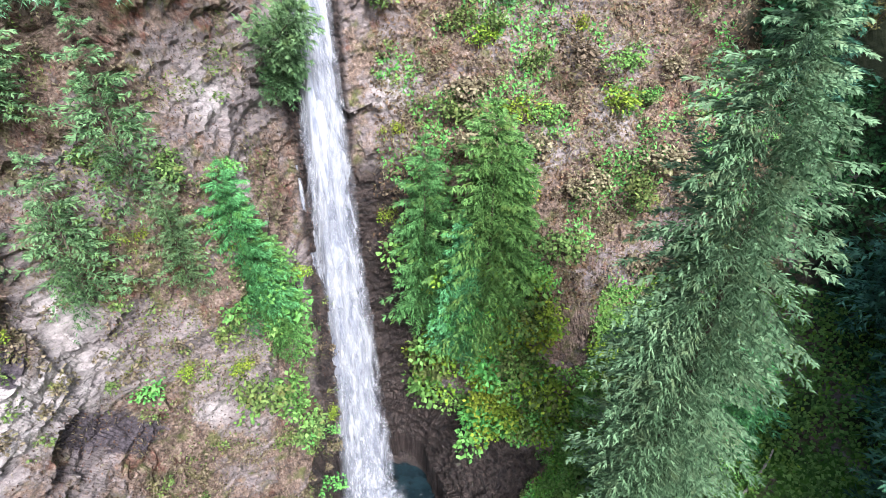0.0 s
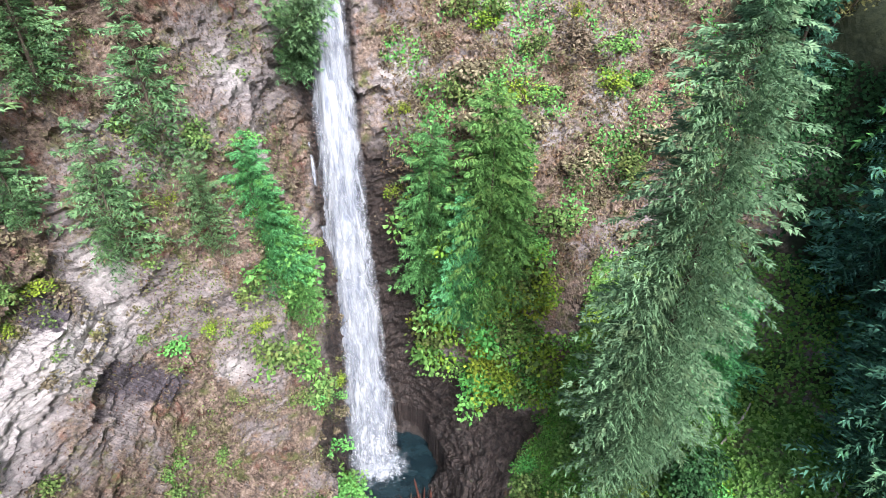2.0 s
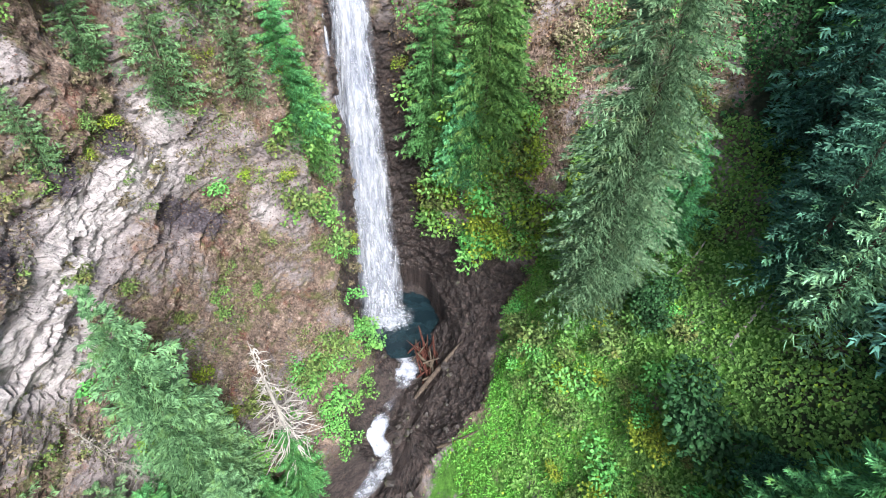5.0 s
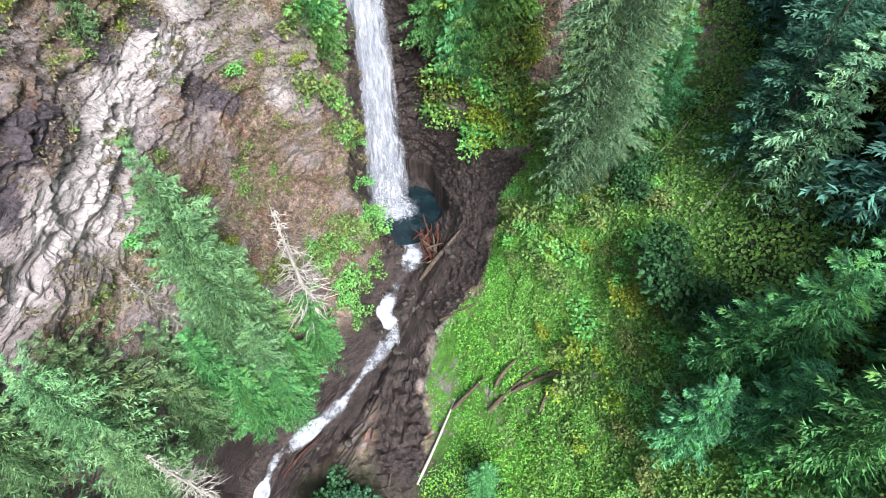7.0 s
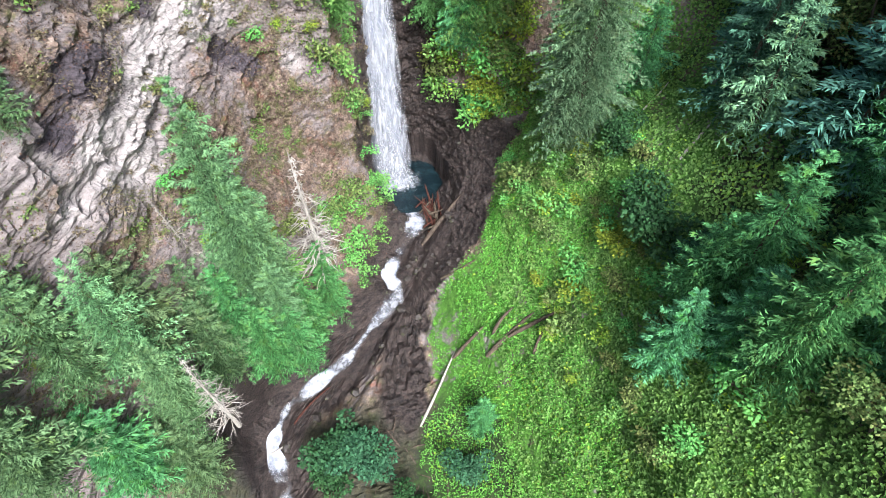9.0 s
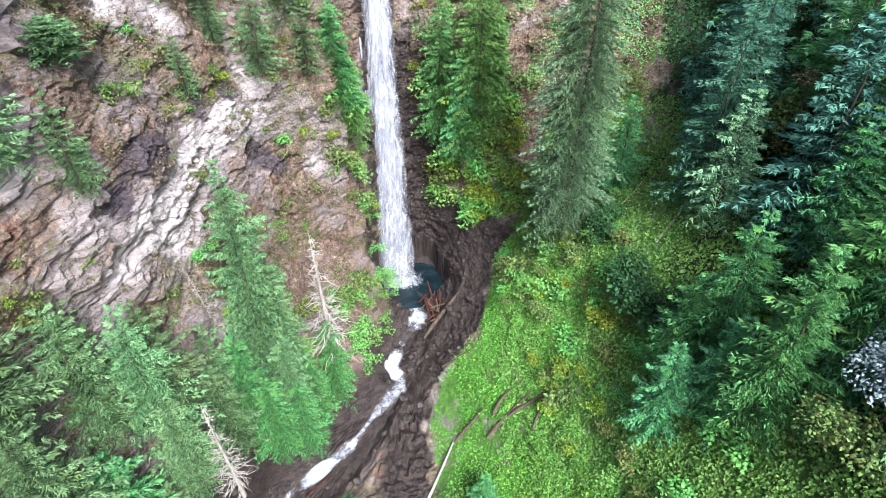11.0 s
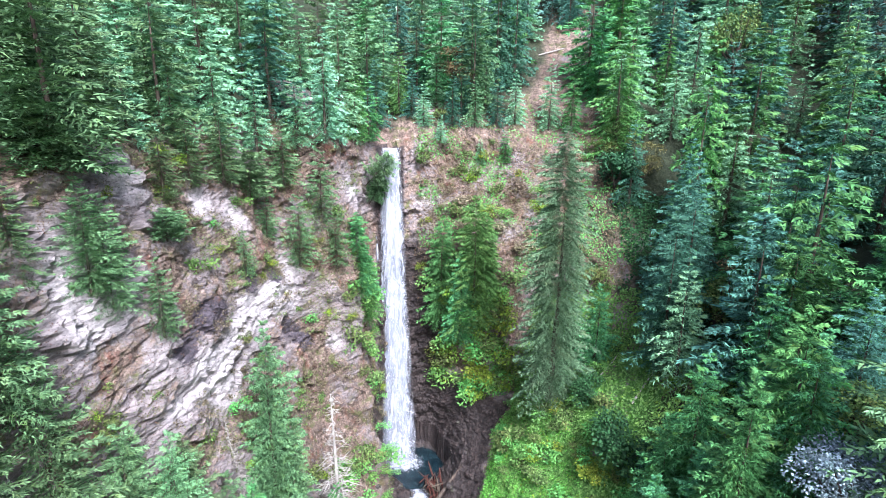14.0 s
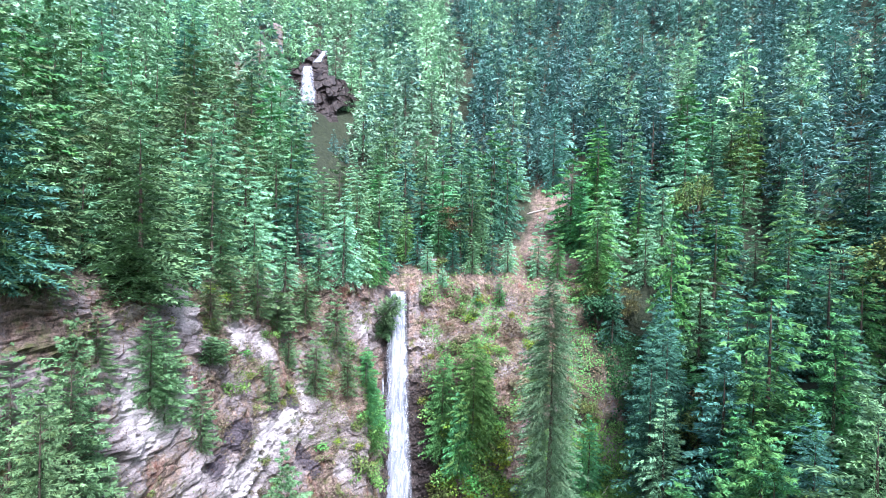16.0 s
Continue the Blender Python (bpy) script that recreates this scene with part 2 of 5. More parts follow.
# bearing, then distance and height of the foot, the middle, the brow and the back of the slope
PROFILES_RIGHT = [
    (-110, 20, -34, 42, -43, 90, -56, 160, -60),
    (-85, 16, -33, 35, -36, 80, -46, 150, -48),
    (-55, 10, -29.5, 23.6, -23.5, 40, -13, 70, 8),
    (-38, 4, -29, 17.6, -21.4, 25, -15.5, 55, 8),
    (-26, 4, -29, 14, -21, 26, -11, 52, 12),
    (-13, 4, -29, 11, -20.5, 20, -11, 50, 15),
    (2, 4, -29, 11, -19, 19, -9.5, 55, 15),
    (20, 4, -29, 12.5, -19.5, 22, -9, 55, 17),
    (38, 6, -27, 18.5, -15.5, 23, -6, 48, 22),
    (52, 9, -25, 17, -16, 26, 3, 42, 24),
]
PROFILES_BACK = [
    (63, 12, -26, 17, -17, 23, 2, 38, 24),
    (78, 14, -29.5, 18.8, -22, 21.7, 3, 34, 25),
    (90, 14, -31, 20.2, -27, 23.4, 3, 32, 25),
    (99, 9, -30, 20, -29, 24.3, 1, 29.5, 24),
    (105, 9, -30, 19.8, -29.5, 24.6, 1, 29.0, 22.2),
    (112, 9, -30, 18.5, -29, 23, 2, 28, 25),
    (120, 8.5, -29.8, 15.5, -26, 18.5, 4, 24.5, 26),
    (127, 8, -29.5, 12.8, -23, 15.8, 4, 21, 26),
]
PROFILES_LEFT = [
    (136, 7, -29, 11.3, -17, 14.3, 4, 20, 26.5),
    (147, 7, -29, 12.3, -15, 15.3, 5, 23, 27),
    (157, 7, -29, 14.5, -14, 17.3, 6, 25.5, 27.5),
    (167, 8, -28, 16.8, -12, 18.6, 5, 27, 28),
    (184, 8.5, -28, 18.3, -10, 19.6, 11, 27, 28),
    (197, 9, -28, 21, -9, 22.4, 9, 29, 28),
    (209, 13, -29, 24.3, -7, 26, 12, 33, 28),
    (218, 17, -33, 28, -10, 30.3, 10, 37, 29),
    (230, 26, -38, 38, -18, 42, 4, 50, 30),
    (242, 34, -41, 66, -34, 84, -2, 100, 26),
]
STATIONS = np.array(PROFILES_RIGHT + PROFILES_BACK + PROFILES_LEFT, float)
STREAM = [(-9.5, 36.5, -31.5), (-6.5, 32, -30.3), (-4.4, 28.5, -30.6), (-5.4, 25.8, -31.6), (-7.2, 22.4, -32.4), (-8.4, 19.8, -33.1),
          (-6.6, 17, -33.7), (-10, 12.3, -34.3), (-13.2, 7.4, -35.3), (-17.2, 4.2, -36.4), (-20.6, 1.7, -37.4), (-22, -3, -38.6), (-19, -9, -39.6), (-24, -30, -45), (-40, -80, -58)]


def along_stream(x, y):
    """Distance from the stream's line and its height there."""
    best, level = np.full(x.shape, 1e9), np.zeros(x.shape)
    for (x0, y0, z0), (x1, y1, z1) in zip(STREAM, STREAM[1:]):
        dx, dy = x1 - x0, y1 - y0
        s = np.clip(((x - x0) * dx + (y - y0) * dy) / (dx * dx + dy * dy), 0, 1)
        d = np.hypot(x - x0 - s * dx, y - y0 - s * dy)
        near = d < best
        best, level = np.where(near, d, best), np.where(near, z0 + s * (z1 - z0), level)
    return best, level


BANK_Y = (-30, -10, -2, 3, 9, 15, 17.3, 20.5, 27.8, 31.2, 37, 44)
BANK_X = (-3, -4, -2.6, -0.8, -1.8, -0.6, 2.8, 5.6, 7.8, 10.4, 14, 18)


def bank_edge(y):
    """Where the wet rock gives way to the green bank."""
    return np.interp(y, BANK_Y, BANK_X)


def patch(x, y, z, places):
    """Soft patches round the places (x, y, z, size)."""
    return np.clip(sum(np.exp(-(((x - a) ** 2 + (y - b) ** 2 + (z - c) ** 2) / r ** 2)) for a, b, c, r in places), 0, 1.3)


BARE_ROCK = [(-22.8, 19, 7.0, 2.6), (-24.6, 15, 6.2, 2.6), (-25.6, 12, 4.4, 2.8), (-26.6, 8.4, 0.5, 3.0), (-26.9, 6, 3.0, 2.6), (-26.7, 4.1, 3.2, 2.0), (-22.3, 23.6, 5.2, 2.4), (-23.4, 25.6, 8.5, 1.8), (-31.4, 2.7, 24.8, 2.8),
             (-29.6, 13.1, 19.8, 2.0), (-27.5, 17.4, 17.6, 1.8), (-32.6, -5.3, 18.2, 3.2), (-31.0, -6.4, 13.6, 2.6), (-30, -2.6, 14.4, 2.0), (-30, 0.2, 7, 2.4), (-28.3, 0, 2, 1.6), (-15, 36, 18, 1.8), (-14, 36, 11, 1.8), (-17.5, 27.5, -3, 1.3), (8.5, 46.8, 9, 2.2), (-4.5, 48.4, 14, 2.0), (-5.2, 46.6, 6, 1.8), (15, 47, 12, 1.8), (4, 50, 19, 1.6)]
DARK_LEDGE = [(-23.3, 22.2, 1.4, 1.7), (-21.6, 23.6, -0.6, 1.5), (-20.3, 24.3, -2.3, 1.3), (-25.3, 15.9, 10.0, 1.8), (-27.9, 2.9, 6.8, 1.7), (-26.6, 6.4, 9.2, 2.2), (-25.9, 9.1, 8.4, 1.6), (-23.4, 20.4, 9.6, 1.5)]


def ground_sheet():
    bearings = np.concatenate([np.arange(-60, 28, 0.75), np.arange(28, 238, 0.44), np.arange(238, 300, 1.4)])
    wide = np.concatenate([STATIONS[:, 0] - 360, STATIONS[:, 0], STATIONS[:, 0] + 360])
    blur = np.arange(-3, 3.1, 0.5)
    knots = np.zeros((len(bearings), 8))
    for k in range(8):
        values = np.tile(STATIONS[:, k + 1], 3)
        knots[:, k] = np.mean([np.interp(bearings + b, wide, values) for b in blur], 0)
    open_valley = np.clip((np.abs((bearings - 268 + 180) % 360 - 180) - 18) / 30, 0, 1)[:, None]
    r = [np.zeros((len(bearings), 1))] + [knots[:, [2 * k]] for k in range(4)]
    z = [np.full((len(bearings), 1), -32.6)] + [knots[:, [2 * k + 1]] for k in range(4)]
    for far, rise in ((150, 0.66), (330, 0.66), (700, 0.45), (2500, 0.0)):
        z.append(z[-1] + (r[-1] * 0 + far - r[-1]) * (rise * open_valley - 0.05 * (1 - open_valley)) if far < 2000 else z[-1])
        r.append(r[-1] * 0 + far)
    rows = (22, 60, 105, 95, 50, 30, 10, 5)
    R = np.concatenate([r[k] + (r[k + 1] - r[k]) * np.linspace(0, 1, rows[k], endpoint=False) for k in range(8)], 1)
    Z = np.concatenate([z[k] + (z[k + 1] - z[k]) * np.linspace(0, 1, rows[k], endpoint=False) for k in range(8)], 1)
    span = 9
    pad = lambda a: np.concatenate([a[:, :1]] * span + [a] + [a[:, -1:]] * span, 1)
    R, Z = [sum(pad(a)[:, k:k + a.shape[1]] for k in range(2 * span + 1)) / (2 * span + 1) for a in (R, Z)]
    R[:, 0] = 0.02
    A = np.radians(bearings)[:, None]
    lumps = rough_noise(np.stack([(R * np.cos(A)).ravel() / 9, (R * np.sin(A)).ravel() / 9, 0 * R.ravel()], 1), 3, 3).reshape(R.shape)
    crest = np.clip((Z - 12) / 10, 0, 1) * np.clip((130 - R) / 60, 0, 1) * np.clip((np.hypot(R * np.cos(A) + 6.5, R * np.sin(A) - 27) - 3) / 4, 0, 1)
    Z = Z + 3.6 * lumps * crest
    P = np.stack([MIDX + R * np.cos(A), MIDY + R * np.sin(A), Z + 0 * R], -1)
    du = np.roll(P, -1, 0) - np.roll(P, 1, 0)
    dv = np.gradient(P, axis=1)
    normal = np.cross(du, dv)
    normal /= np.maximum(np.linalg.norm(normal, axis=-1, keepdims=True), 1e-6)
    normal *= np.sign(normal[..., 2:] + 1e-9) if np.median(normal[..., 2]) < 0 else 1
    flat = P.reshape(-1, 3)
    steep = np.clip((0.75 - np.abs(normal[..., 2])) / 0.4, 0, 1).ravel()
    tilt = np.array([[0.9, 0.2, 0.38], [-0.2, 0.97, 0.1], [-0.35, -0.15, 0.92]])
    q = flat @ tilt.T
    bulk = rough_noise(flat / 7.0, 3, 5)
    beds = rough_noise(q * (0.16, 0.16, 0.75), 4, 11, 0.6)
    warp = 0.35 * np.stack([rough_noise(flat * 0.5, 2, 51 + k) for k in range(3)], 1)
    blocks = 1.1 * facets(q * (0.17, 0.17, 0.30) + warp, 23, 0.9) + 0.5 * facets(q * (0.5, 0.5, 0.95) + warp, 29, 0.7) + 0.22 * facets(q * (1.4, 1.4, 2.4) + warp, 37, 0.6)
    small = rough_noise(flat * 1.1, 4, 31, 0.6)
    stony = np.clip((bank_edge(flat[:, 1]) - flat[:, 0]) / 2, 0, 1) * (flat[:, 2] < -17)
    push = steep * (1.0 * bulk + 0.45 * beds + 0.62 * blocks + 0.3 * small) + (1 - steep) * (0.5 * bulk + 0.22 * small + 0.8 * stony * (0.45 * facets(flat * 0.9, 61, 0.9) + 0.5 * facets(flat * (0.45, 0.45, 0.45), 67, 0.9) + 0.28 * facets(flat * 2.1, 71, 0.9)))
    reach = np.clip(R.ravel() / 8, 0, 1)
    flat = flat + normal.reshape(-1, 3) * (push * reach)[:, None]
    d, level = along_stream(flat[:, 0], flat[:, 1])
    pool = np.hypot((flat[:, 0] + 5.9) / 5.0, (flat[:, 1] - 35.8) / 4.4)
    low = R.ravel() < 60
    cut = level - 0.45 + np.maximum(d - 0.9, 0) * 0.75 + np.maximum(d - 2.6, 0) * 0.8 + 0.35 * small * np.clip(d, 0, 1)
    front = flat[:, 1] < 33
    ease = np.clip((d - 1.8) / 3.4, 0, 1)
    ease = ease * ease * (3 - 2 * ease)
    flat[:, 2] = np.where(low & front, np.minimum(flat[:, 2], cut) * (1 - ease) + flat[:, 2] * ease, flat[:, 2])
    flat[:, 2] = np.where(low & front & (d < 1.6), np.maximum(flat[:, 2], level - 0.7), flat[:, 2])
    floor_z = -32.0 + np.maximum(pool - 0.85, 0) * 9 + 1.1 * small
    flat[:, 2] = np.where((pool < 1.4) & (flat[:, 2] < -25.5), np.minimum(flat[:, 2], floor_z), flat[:, 2])
    rows_n, last = R.shape[1], (len(bearings) - 1) * R.shape[1]
    k = np.arange(rows_n - 1)
    seam = np.stack([last + k, last + k + 1, k + 1, k], 1)
    me = sheet("ground", flat, np.concatenate([grid_faces(len(bearings), R.shape[1]), seam]), False)
    # cover
    x, y, zz = flat.T
    n1, n2 = rough_noise(flat / 5.0, 4, 41), rough_noise(flat / 2.2, 4, 47)
    facing = np.clip(1 - steep, 0, 1)
    wet_wall = np.exp(-((x + 6.5) / 6.0) ** 4) * np.clip((y - 31) / 4, 0, 1) * np.clip((12 - zz) / 8, 0, 1)
    wet_wall = np.maximum(wet_wall, np.exp(-((x + 10 + 0.03 * (zz + 3)) / 2.6) ** 4) * (y > 36) * (y < 50) * (x > -14) * (zz < 24))
    wet_wall = np.maximum(wet_wall, (np.hypot(x + 43, (y - 112) * 1.2) < 7) * 1.0)
    edge = bank_edge(y) + 2.0 * n1 + 1.2 * n2
    wet_bank = np.maximum(np.exp(-(np.maximum(d - 1.0, 0) / 3.4) ** 2), np.clip((edge - x) / 1.5, 0, 1) * np.clip((x + 11) / 4, 0, 1) * np.clip((y + 8) / 8, 0, 1) * 0.8) * np.clip((-14 - zz) / 3, 0, 1)
    basin = np.exp(-(np.maximum(pool - 1.0, 0) / 1.3) ** 2) * np.clip((-13 - zz) / 4, 0, 1)
    wet = np.clip(np.maximum(np.maximum(wet_wall, wet_bank), basin), 0, 1)
    cliff = np.clip((-8 - x) / 3, 0, 1) * np.clip((zz + 27) / 5, 0, 1)
    bare = patch(x, y, zz, BARE_ROCK)
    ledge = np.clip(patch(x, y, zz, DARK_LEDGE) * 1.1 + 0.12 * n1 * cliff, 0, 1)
    pale = np.clip(1.2 * bare + 0.45 * n1 * cliff, 0, 1)
    green = np.clip((x - edge + 1.4) / 2.2, 0, 1) * np.clip((42 - y) / 6, 0, 1) * np.clip(-zz / 6 + 0.4, 0, 1)
    moss = np.clip(0.12 + 0.5 * n2 * (1 - steep * 0.3) + 0.62 * green - 0.5 * bare, 0, 1)
    soil = np.clip(0.54 + 0.95 * n1 + 0.15 * facing - 1.0 * bare + 0.2 * (x > -8) * (y > 40), 0, 1)
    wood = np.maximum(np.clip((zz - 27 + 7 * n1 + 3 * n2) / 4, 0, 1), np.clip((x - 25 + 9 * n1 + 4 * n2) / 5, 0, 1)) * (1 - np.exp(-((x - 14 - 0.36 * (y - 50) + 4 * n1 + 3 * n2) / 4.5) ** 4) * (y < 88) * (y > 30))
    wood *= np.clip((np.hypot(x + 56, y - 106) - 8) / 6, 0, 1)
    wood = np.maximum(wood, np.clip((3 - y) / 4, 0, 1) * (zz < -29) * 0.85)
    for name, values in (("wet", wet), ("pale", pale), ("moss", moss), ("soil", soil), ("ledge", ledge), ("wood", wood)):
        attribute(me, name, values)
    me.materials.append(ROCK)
    return me


ground = tagged(new("ground", ground_sheet()), "tan and grey rock cliffs, soil, moss and grassy banks round the gorge", "ground", kind="structure")

from mathutils.bvhtree import BVHTree

_me = ground.data
_co = np.empty(len(_me.vertices) * 3, np.float32)
_me.vertices.foreach_get("co", _co)
_ix = np.empty(len(_me.polygons) * 4, np.int32)
_me.polygons.foreach_get("vertices", _ix)
GROUND = BVHTree.FromPolygons(_co.reshape(-1, 3).tolist(), _ix.reshape(-1, 4).tolist())


def ground_z(x, y):
    hit = GROUND.ray_cast(Vector((x, y, 900)), Vector((0, 0, -1)))
    return hit[0].z if hit[0] else -40.0


# ---- water ----
def water_material(name, streaks, deep=False):
    n = Nodes(name)
    if deep:
        f = n.noise(2.2, 6, 0.65, (1, 1.8, 1))
        n.bump(f, 0.8, 0.15)
        c = n.mix(n.ramp(n.noise(0.6, 5), 0.3, 0.7), (0.003, 0.009, 0.013), (0.010, 0.024, 0.030))
        white = n.ramp(n.maths("ADD", n.attr("churn"), n.maths("MULTIPLY", n.maths("SUBTRACT", n.noise(1.6, 7, 0.7), 0.5), 1.6)), 0.45, 0.75)
        return n.done(n.mix(white, c, (0.38, 0.42, 0.47)), n.maths("ADD", 0.12, n.maths("MULTIPLY", white, 0.5)), 0.5)
    f = n.maths("ADD", n.maths("MULTIPLY", n.noise(1.0, 7, 0.7, streaks), 0.6), n.maths("MULTIPLY", n.noise(1.0, 5, 0.65, tuple(0.4 * k if k > 0.5 else 1.6 * k for k in streaks)), 0.4))
    n.bump(f, 0.35, 0.15)
    c = n.mix(n.ramp(f, 0.40, 0.58), (0.17, 0.19, 0.245), (0.41, 0.43, 0.47))
    n.done(c, 0.5, 0.3)
    clear = n.tree.nodes.new("ShaderNodeBsdfTransparent")
    m = n.tree.nodes.new("ShaderNodeMixShader")
    n.put(m.inputs[0], n.ramp(n.maths("ADD", n.attr("body"), n.maths("MULTIPLY", n.maths("SUBTRACT", f, 0.5), 2.2)), 0.0, 0.95))
    n.tree.links.new(clear.outputs[0], m.inputs[1])
    n.tree.links.new(n.shader.outputs[0], m.inputs[2])
    n.tree.links.new(m.outputs[0], n.out.inputs[0])
    return n.mat


FALLING = water_material("falling_white_water", (2.6, 2.6, 0.08))
RUSHING = water_material("rushing_white_water", (1.2, 1.2, 1.2))
POOL = water_material("dark_pool_water", (1, 1, 1), True)


def falling_sheet(top, foot, width_top, width_foot, bow, seed, rows=160, cols=26, thin=0.0):
    """One veil of falling water that leaves the lip, bows out and widens towards its foot."""
    s = np.linspace(0, 1, rows)[:, None]
    u = np.linspace(-1, 1, cols)[None, :]
    top, foot = np.array(top, float), np.array(foot, float)
    width = width_top + (width_foot - width_top) * s ** 1.1
    x = top[0] + (foot[0] - top[0]) * s + u * width / 2
    y = top[1] + (foot[1] - top[1]) * s ** 0.85 - bow * (1 - u ** 2)
    z = top[2] + (foot[2] - top[2]) * s + 0 * u
    p = np.stack([x, y + 0 * z, z], -1).reshape(-1, 3)
    wob = rough_noise(p * (1.3, 1.3, 0.12), 3, seed)
    p[:, 1] -= 0.5 * wob
    p[:, 0] += 0.35 * rough_noise(p * (0.6, 0.6, 0.25), 3, seed + 9) * (0.3 + s + 0 * u).ravel()
    me = sheet("water_veil", p, grid_faces(rows, cols), True)
    attribute(me, "body", (1.2 - np.abs(u) ** 1.7 * 1.25 - 0.3 * np.clip((s - 0.93) / 0.07, 0, 1) - thin).ravel())
    me.materials.append(FALLING)
    return me


def mesh_part(name, me, parent, label=""):
    ob = new(name, me)
    ob.parent = parent
    return tagged(ob, label) if label else ob


waterfall = tagged(new("waterfall"), "tall white waterfall dropping from the lip into the pool", "waterfall", kind="structure")
waterfall.location = (-9.9, 38, -30)
VEILS = [((-10.5, 47.6, 23.1), (-9.0, 37.6, -30.2), 3.4, 7.6, 0.5), ((-10.4, 47.4, 23.0), (-8.8, 37.2, -30.2), 2.3, 5.4, 0.9), ((-10.8, 47.3, 22.8), (-9.5, 37.1, -30.2), 1.6, 4.2, 0.8),
         ((-12.9, 44.8, 10.5), (-11.9, 41.8, -4.5), 0.5, 1.1, 0.1), ((-12.2, 44.0, 3.0), (-10.9, 40.8, -10.0), 0.5, 1.3, 0.2)]
VEILS += [((-10.5, 47.0, 22.6), (-8.7, 36.6, -30.2), 4.4, 9.4, 0.6), ((-9.9, 40.2, -14.0), (-8.5, 35.9, -30.3), 3.6, 10.5, 0.9), ((-9.3, 38.8, -21.0), (-8.3, 35.2, -30.3), 4.0, 11.5, 1.0)]
for seed, (t0, f0, w0, w1, bow) in enumerate(VEILS):
    slim, faint = seed in (3, 4), seed > 4
    ob = mesh_part("water_veil", falling_sheet(t0, f0, w0, w1, bow, 60 + 3 * seed, 50 if slim else 160, 7 if slim else 26, 0.72 if faint else 0.4 if slim else 0.0), waterfall)
    ob.matrix_parent_inverse = Matrix.Translation((9.9, -38, 30))


def pool_surface():
    u = np.linspace(0, 1, 30)[None, :]
    a = np.linspace(0, 2 * math.pi, 73)[:, None]
    p = np.stack([-6.2 + 7.0 * u * np.cos(a), 35.6 + 6.6 * u * np.sin(a), -30.2 + 0 * u + 0 * a], -1).reshape(-1, 3)
    p[:, 2] += 0.05 * rough_noise(p * 1.5, 2, 3)
    me = sheet("pool", p, grid_faces(73, 30), True)
    attribute(me, "churn", 0.85 * np.exp(-((p[:, 0] + 8.2) / 3.8) ** 2 - ((p[:, 1] - 35.6) / 2.6) ** 2))
    me.materials.append(POOL)
    return me


def foam_patch():
    u = np.linspace(0.02, 1, 18)[None, :]
    a = np.linspace(0, 2 * math.pi, 49)[:, None]
    p = np.stack([-8.3 + 4.8 * u * np.cos(a), 35.6 + 3.2 * u * np.sin(a), -30.05 + 0.9 * (1 - u) ** 2 + 0 * a], -1).reshape(-1, 3)
    p[:, 2] += 0.25 * rough_noise(p * 1.2, 3, 13) * (1 - u + 0 * a).ravel()
    me = sheet("splash_foam", p, grid_faces(49, 18), True)
    attribute(me, "body", (1.0 - 1.1 * u + 0 * a).ravel())
    me.materials.append(RUSHING)
    return me


ob = mesh_part("splash_foam", foam_patch(), waterfall)
ob.matrix_parent_inverse = Matrix.Translation((9.9, -38, 30))
tagged(new("pool", pool_surface()), "dark blue-green plunge pool under the waterfall", "pool", kind="structure")


def stream_ribbon():
    pts = np.array(STREAM[1:14])
    t = np.linspace(0, len(pts) - 1, 260)
    c = np.stack([np.interp(t, np.arange(len(pts)), pts[:, k]) for k in range(3)], 1)
    for _ in range(6):
        c[1:-1] = (c[:-2] + 2 * c[1:-1] + c[2:]) / 4
    d = np.gradient(c[:, :2], axis=0)
    side = np.stack([d[:, 1], -d[:, 0]], 1) / np.linalg.norm(d, axis=1, keepdims=True)
    u = np.linspace(-1, 1, 13)
    wide = np.clip(1.0 + 1.1 * rough_noise(np.stack([t * 1.7, 0 * t, 0 * t], 1), 3, 8), 0.45, 1.9)
    foam = 0.36 + 1.6 * rough_noise(np.stack([t * 1.4, 0 * t + 5, 0 * t], 1), 2, 18)
    p = np.concatenate([c[:, None, :2] + side[:, None] * (u[None, :, None] * wide[:, None, None]), np.repeat(c[:, None, 2:], 13, 1)], 2).reshape(-1, 3)
    p[:, 2] += 0.10 * rough_noise(p * 2, 3, 9) - 0.05
    me = sheet("stream", p, grid_faces(260, 13), True)
    attribute(me, "body", ((0.75 - np.abs(u) ** 2.5 * 0.8)[None] + foam[:, None]).ravel())
    me.materials.append(RUSHING)
    return me


tagged(new("stream", stream_ribbon()), "foaming white stream running down from the pool", "stream", kind="structure")


# ---- trees ----
def unit(v):
    return v / np.maximum(np.linalg.norm(v, axis=-1, keepdims=True), 1e-9)


def blades(origin, way, side, length, width, droop=0.12):
    """Folded pointed blades: four points each, two faces, as arrays."""
    up = np.cross(side, way)
    tip = origin + way * length[:, None]
    tip[:, 2] -= droop * length
    mid = origin + way * (0.45 * length)[:, None]
    a = mid + side * (0.5 * width)[:, None] - up * (0.18 * width)[:, None]
    b = mid - side * (0.5 * width)[:, None] - up * (0.18 * width)[:, None]
    v = np.stack([origin, a, tip, b], 1).reshape(-1, 3)
    k = np.arange(len(origin))[:, None] * 4
    return v, np.concatenate([k + (0, 1, 2), k + (0, 2, 3)], 1).reshape(-1, 3)


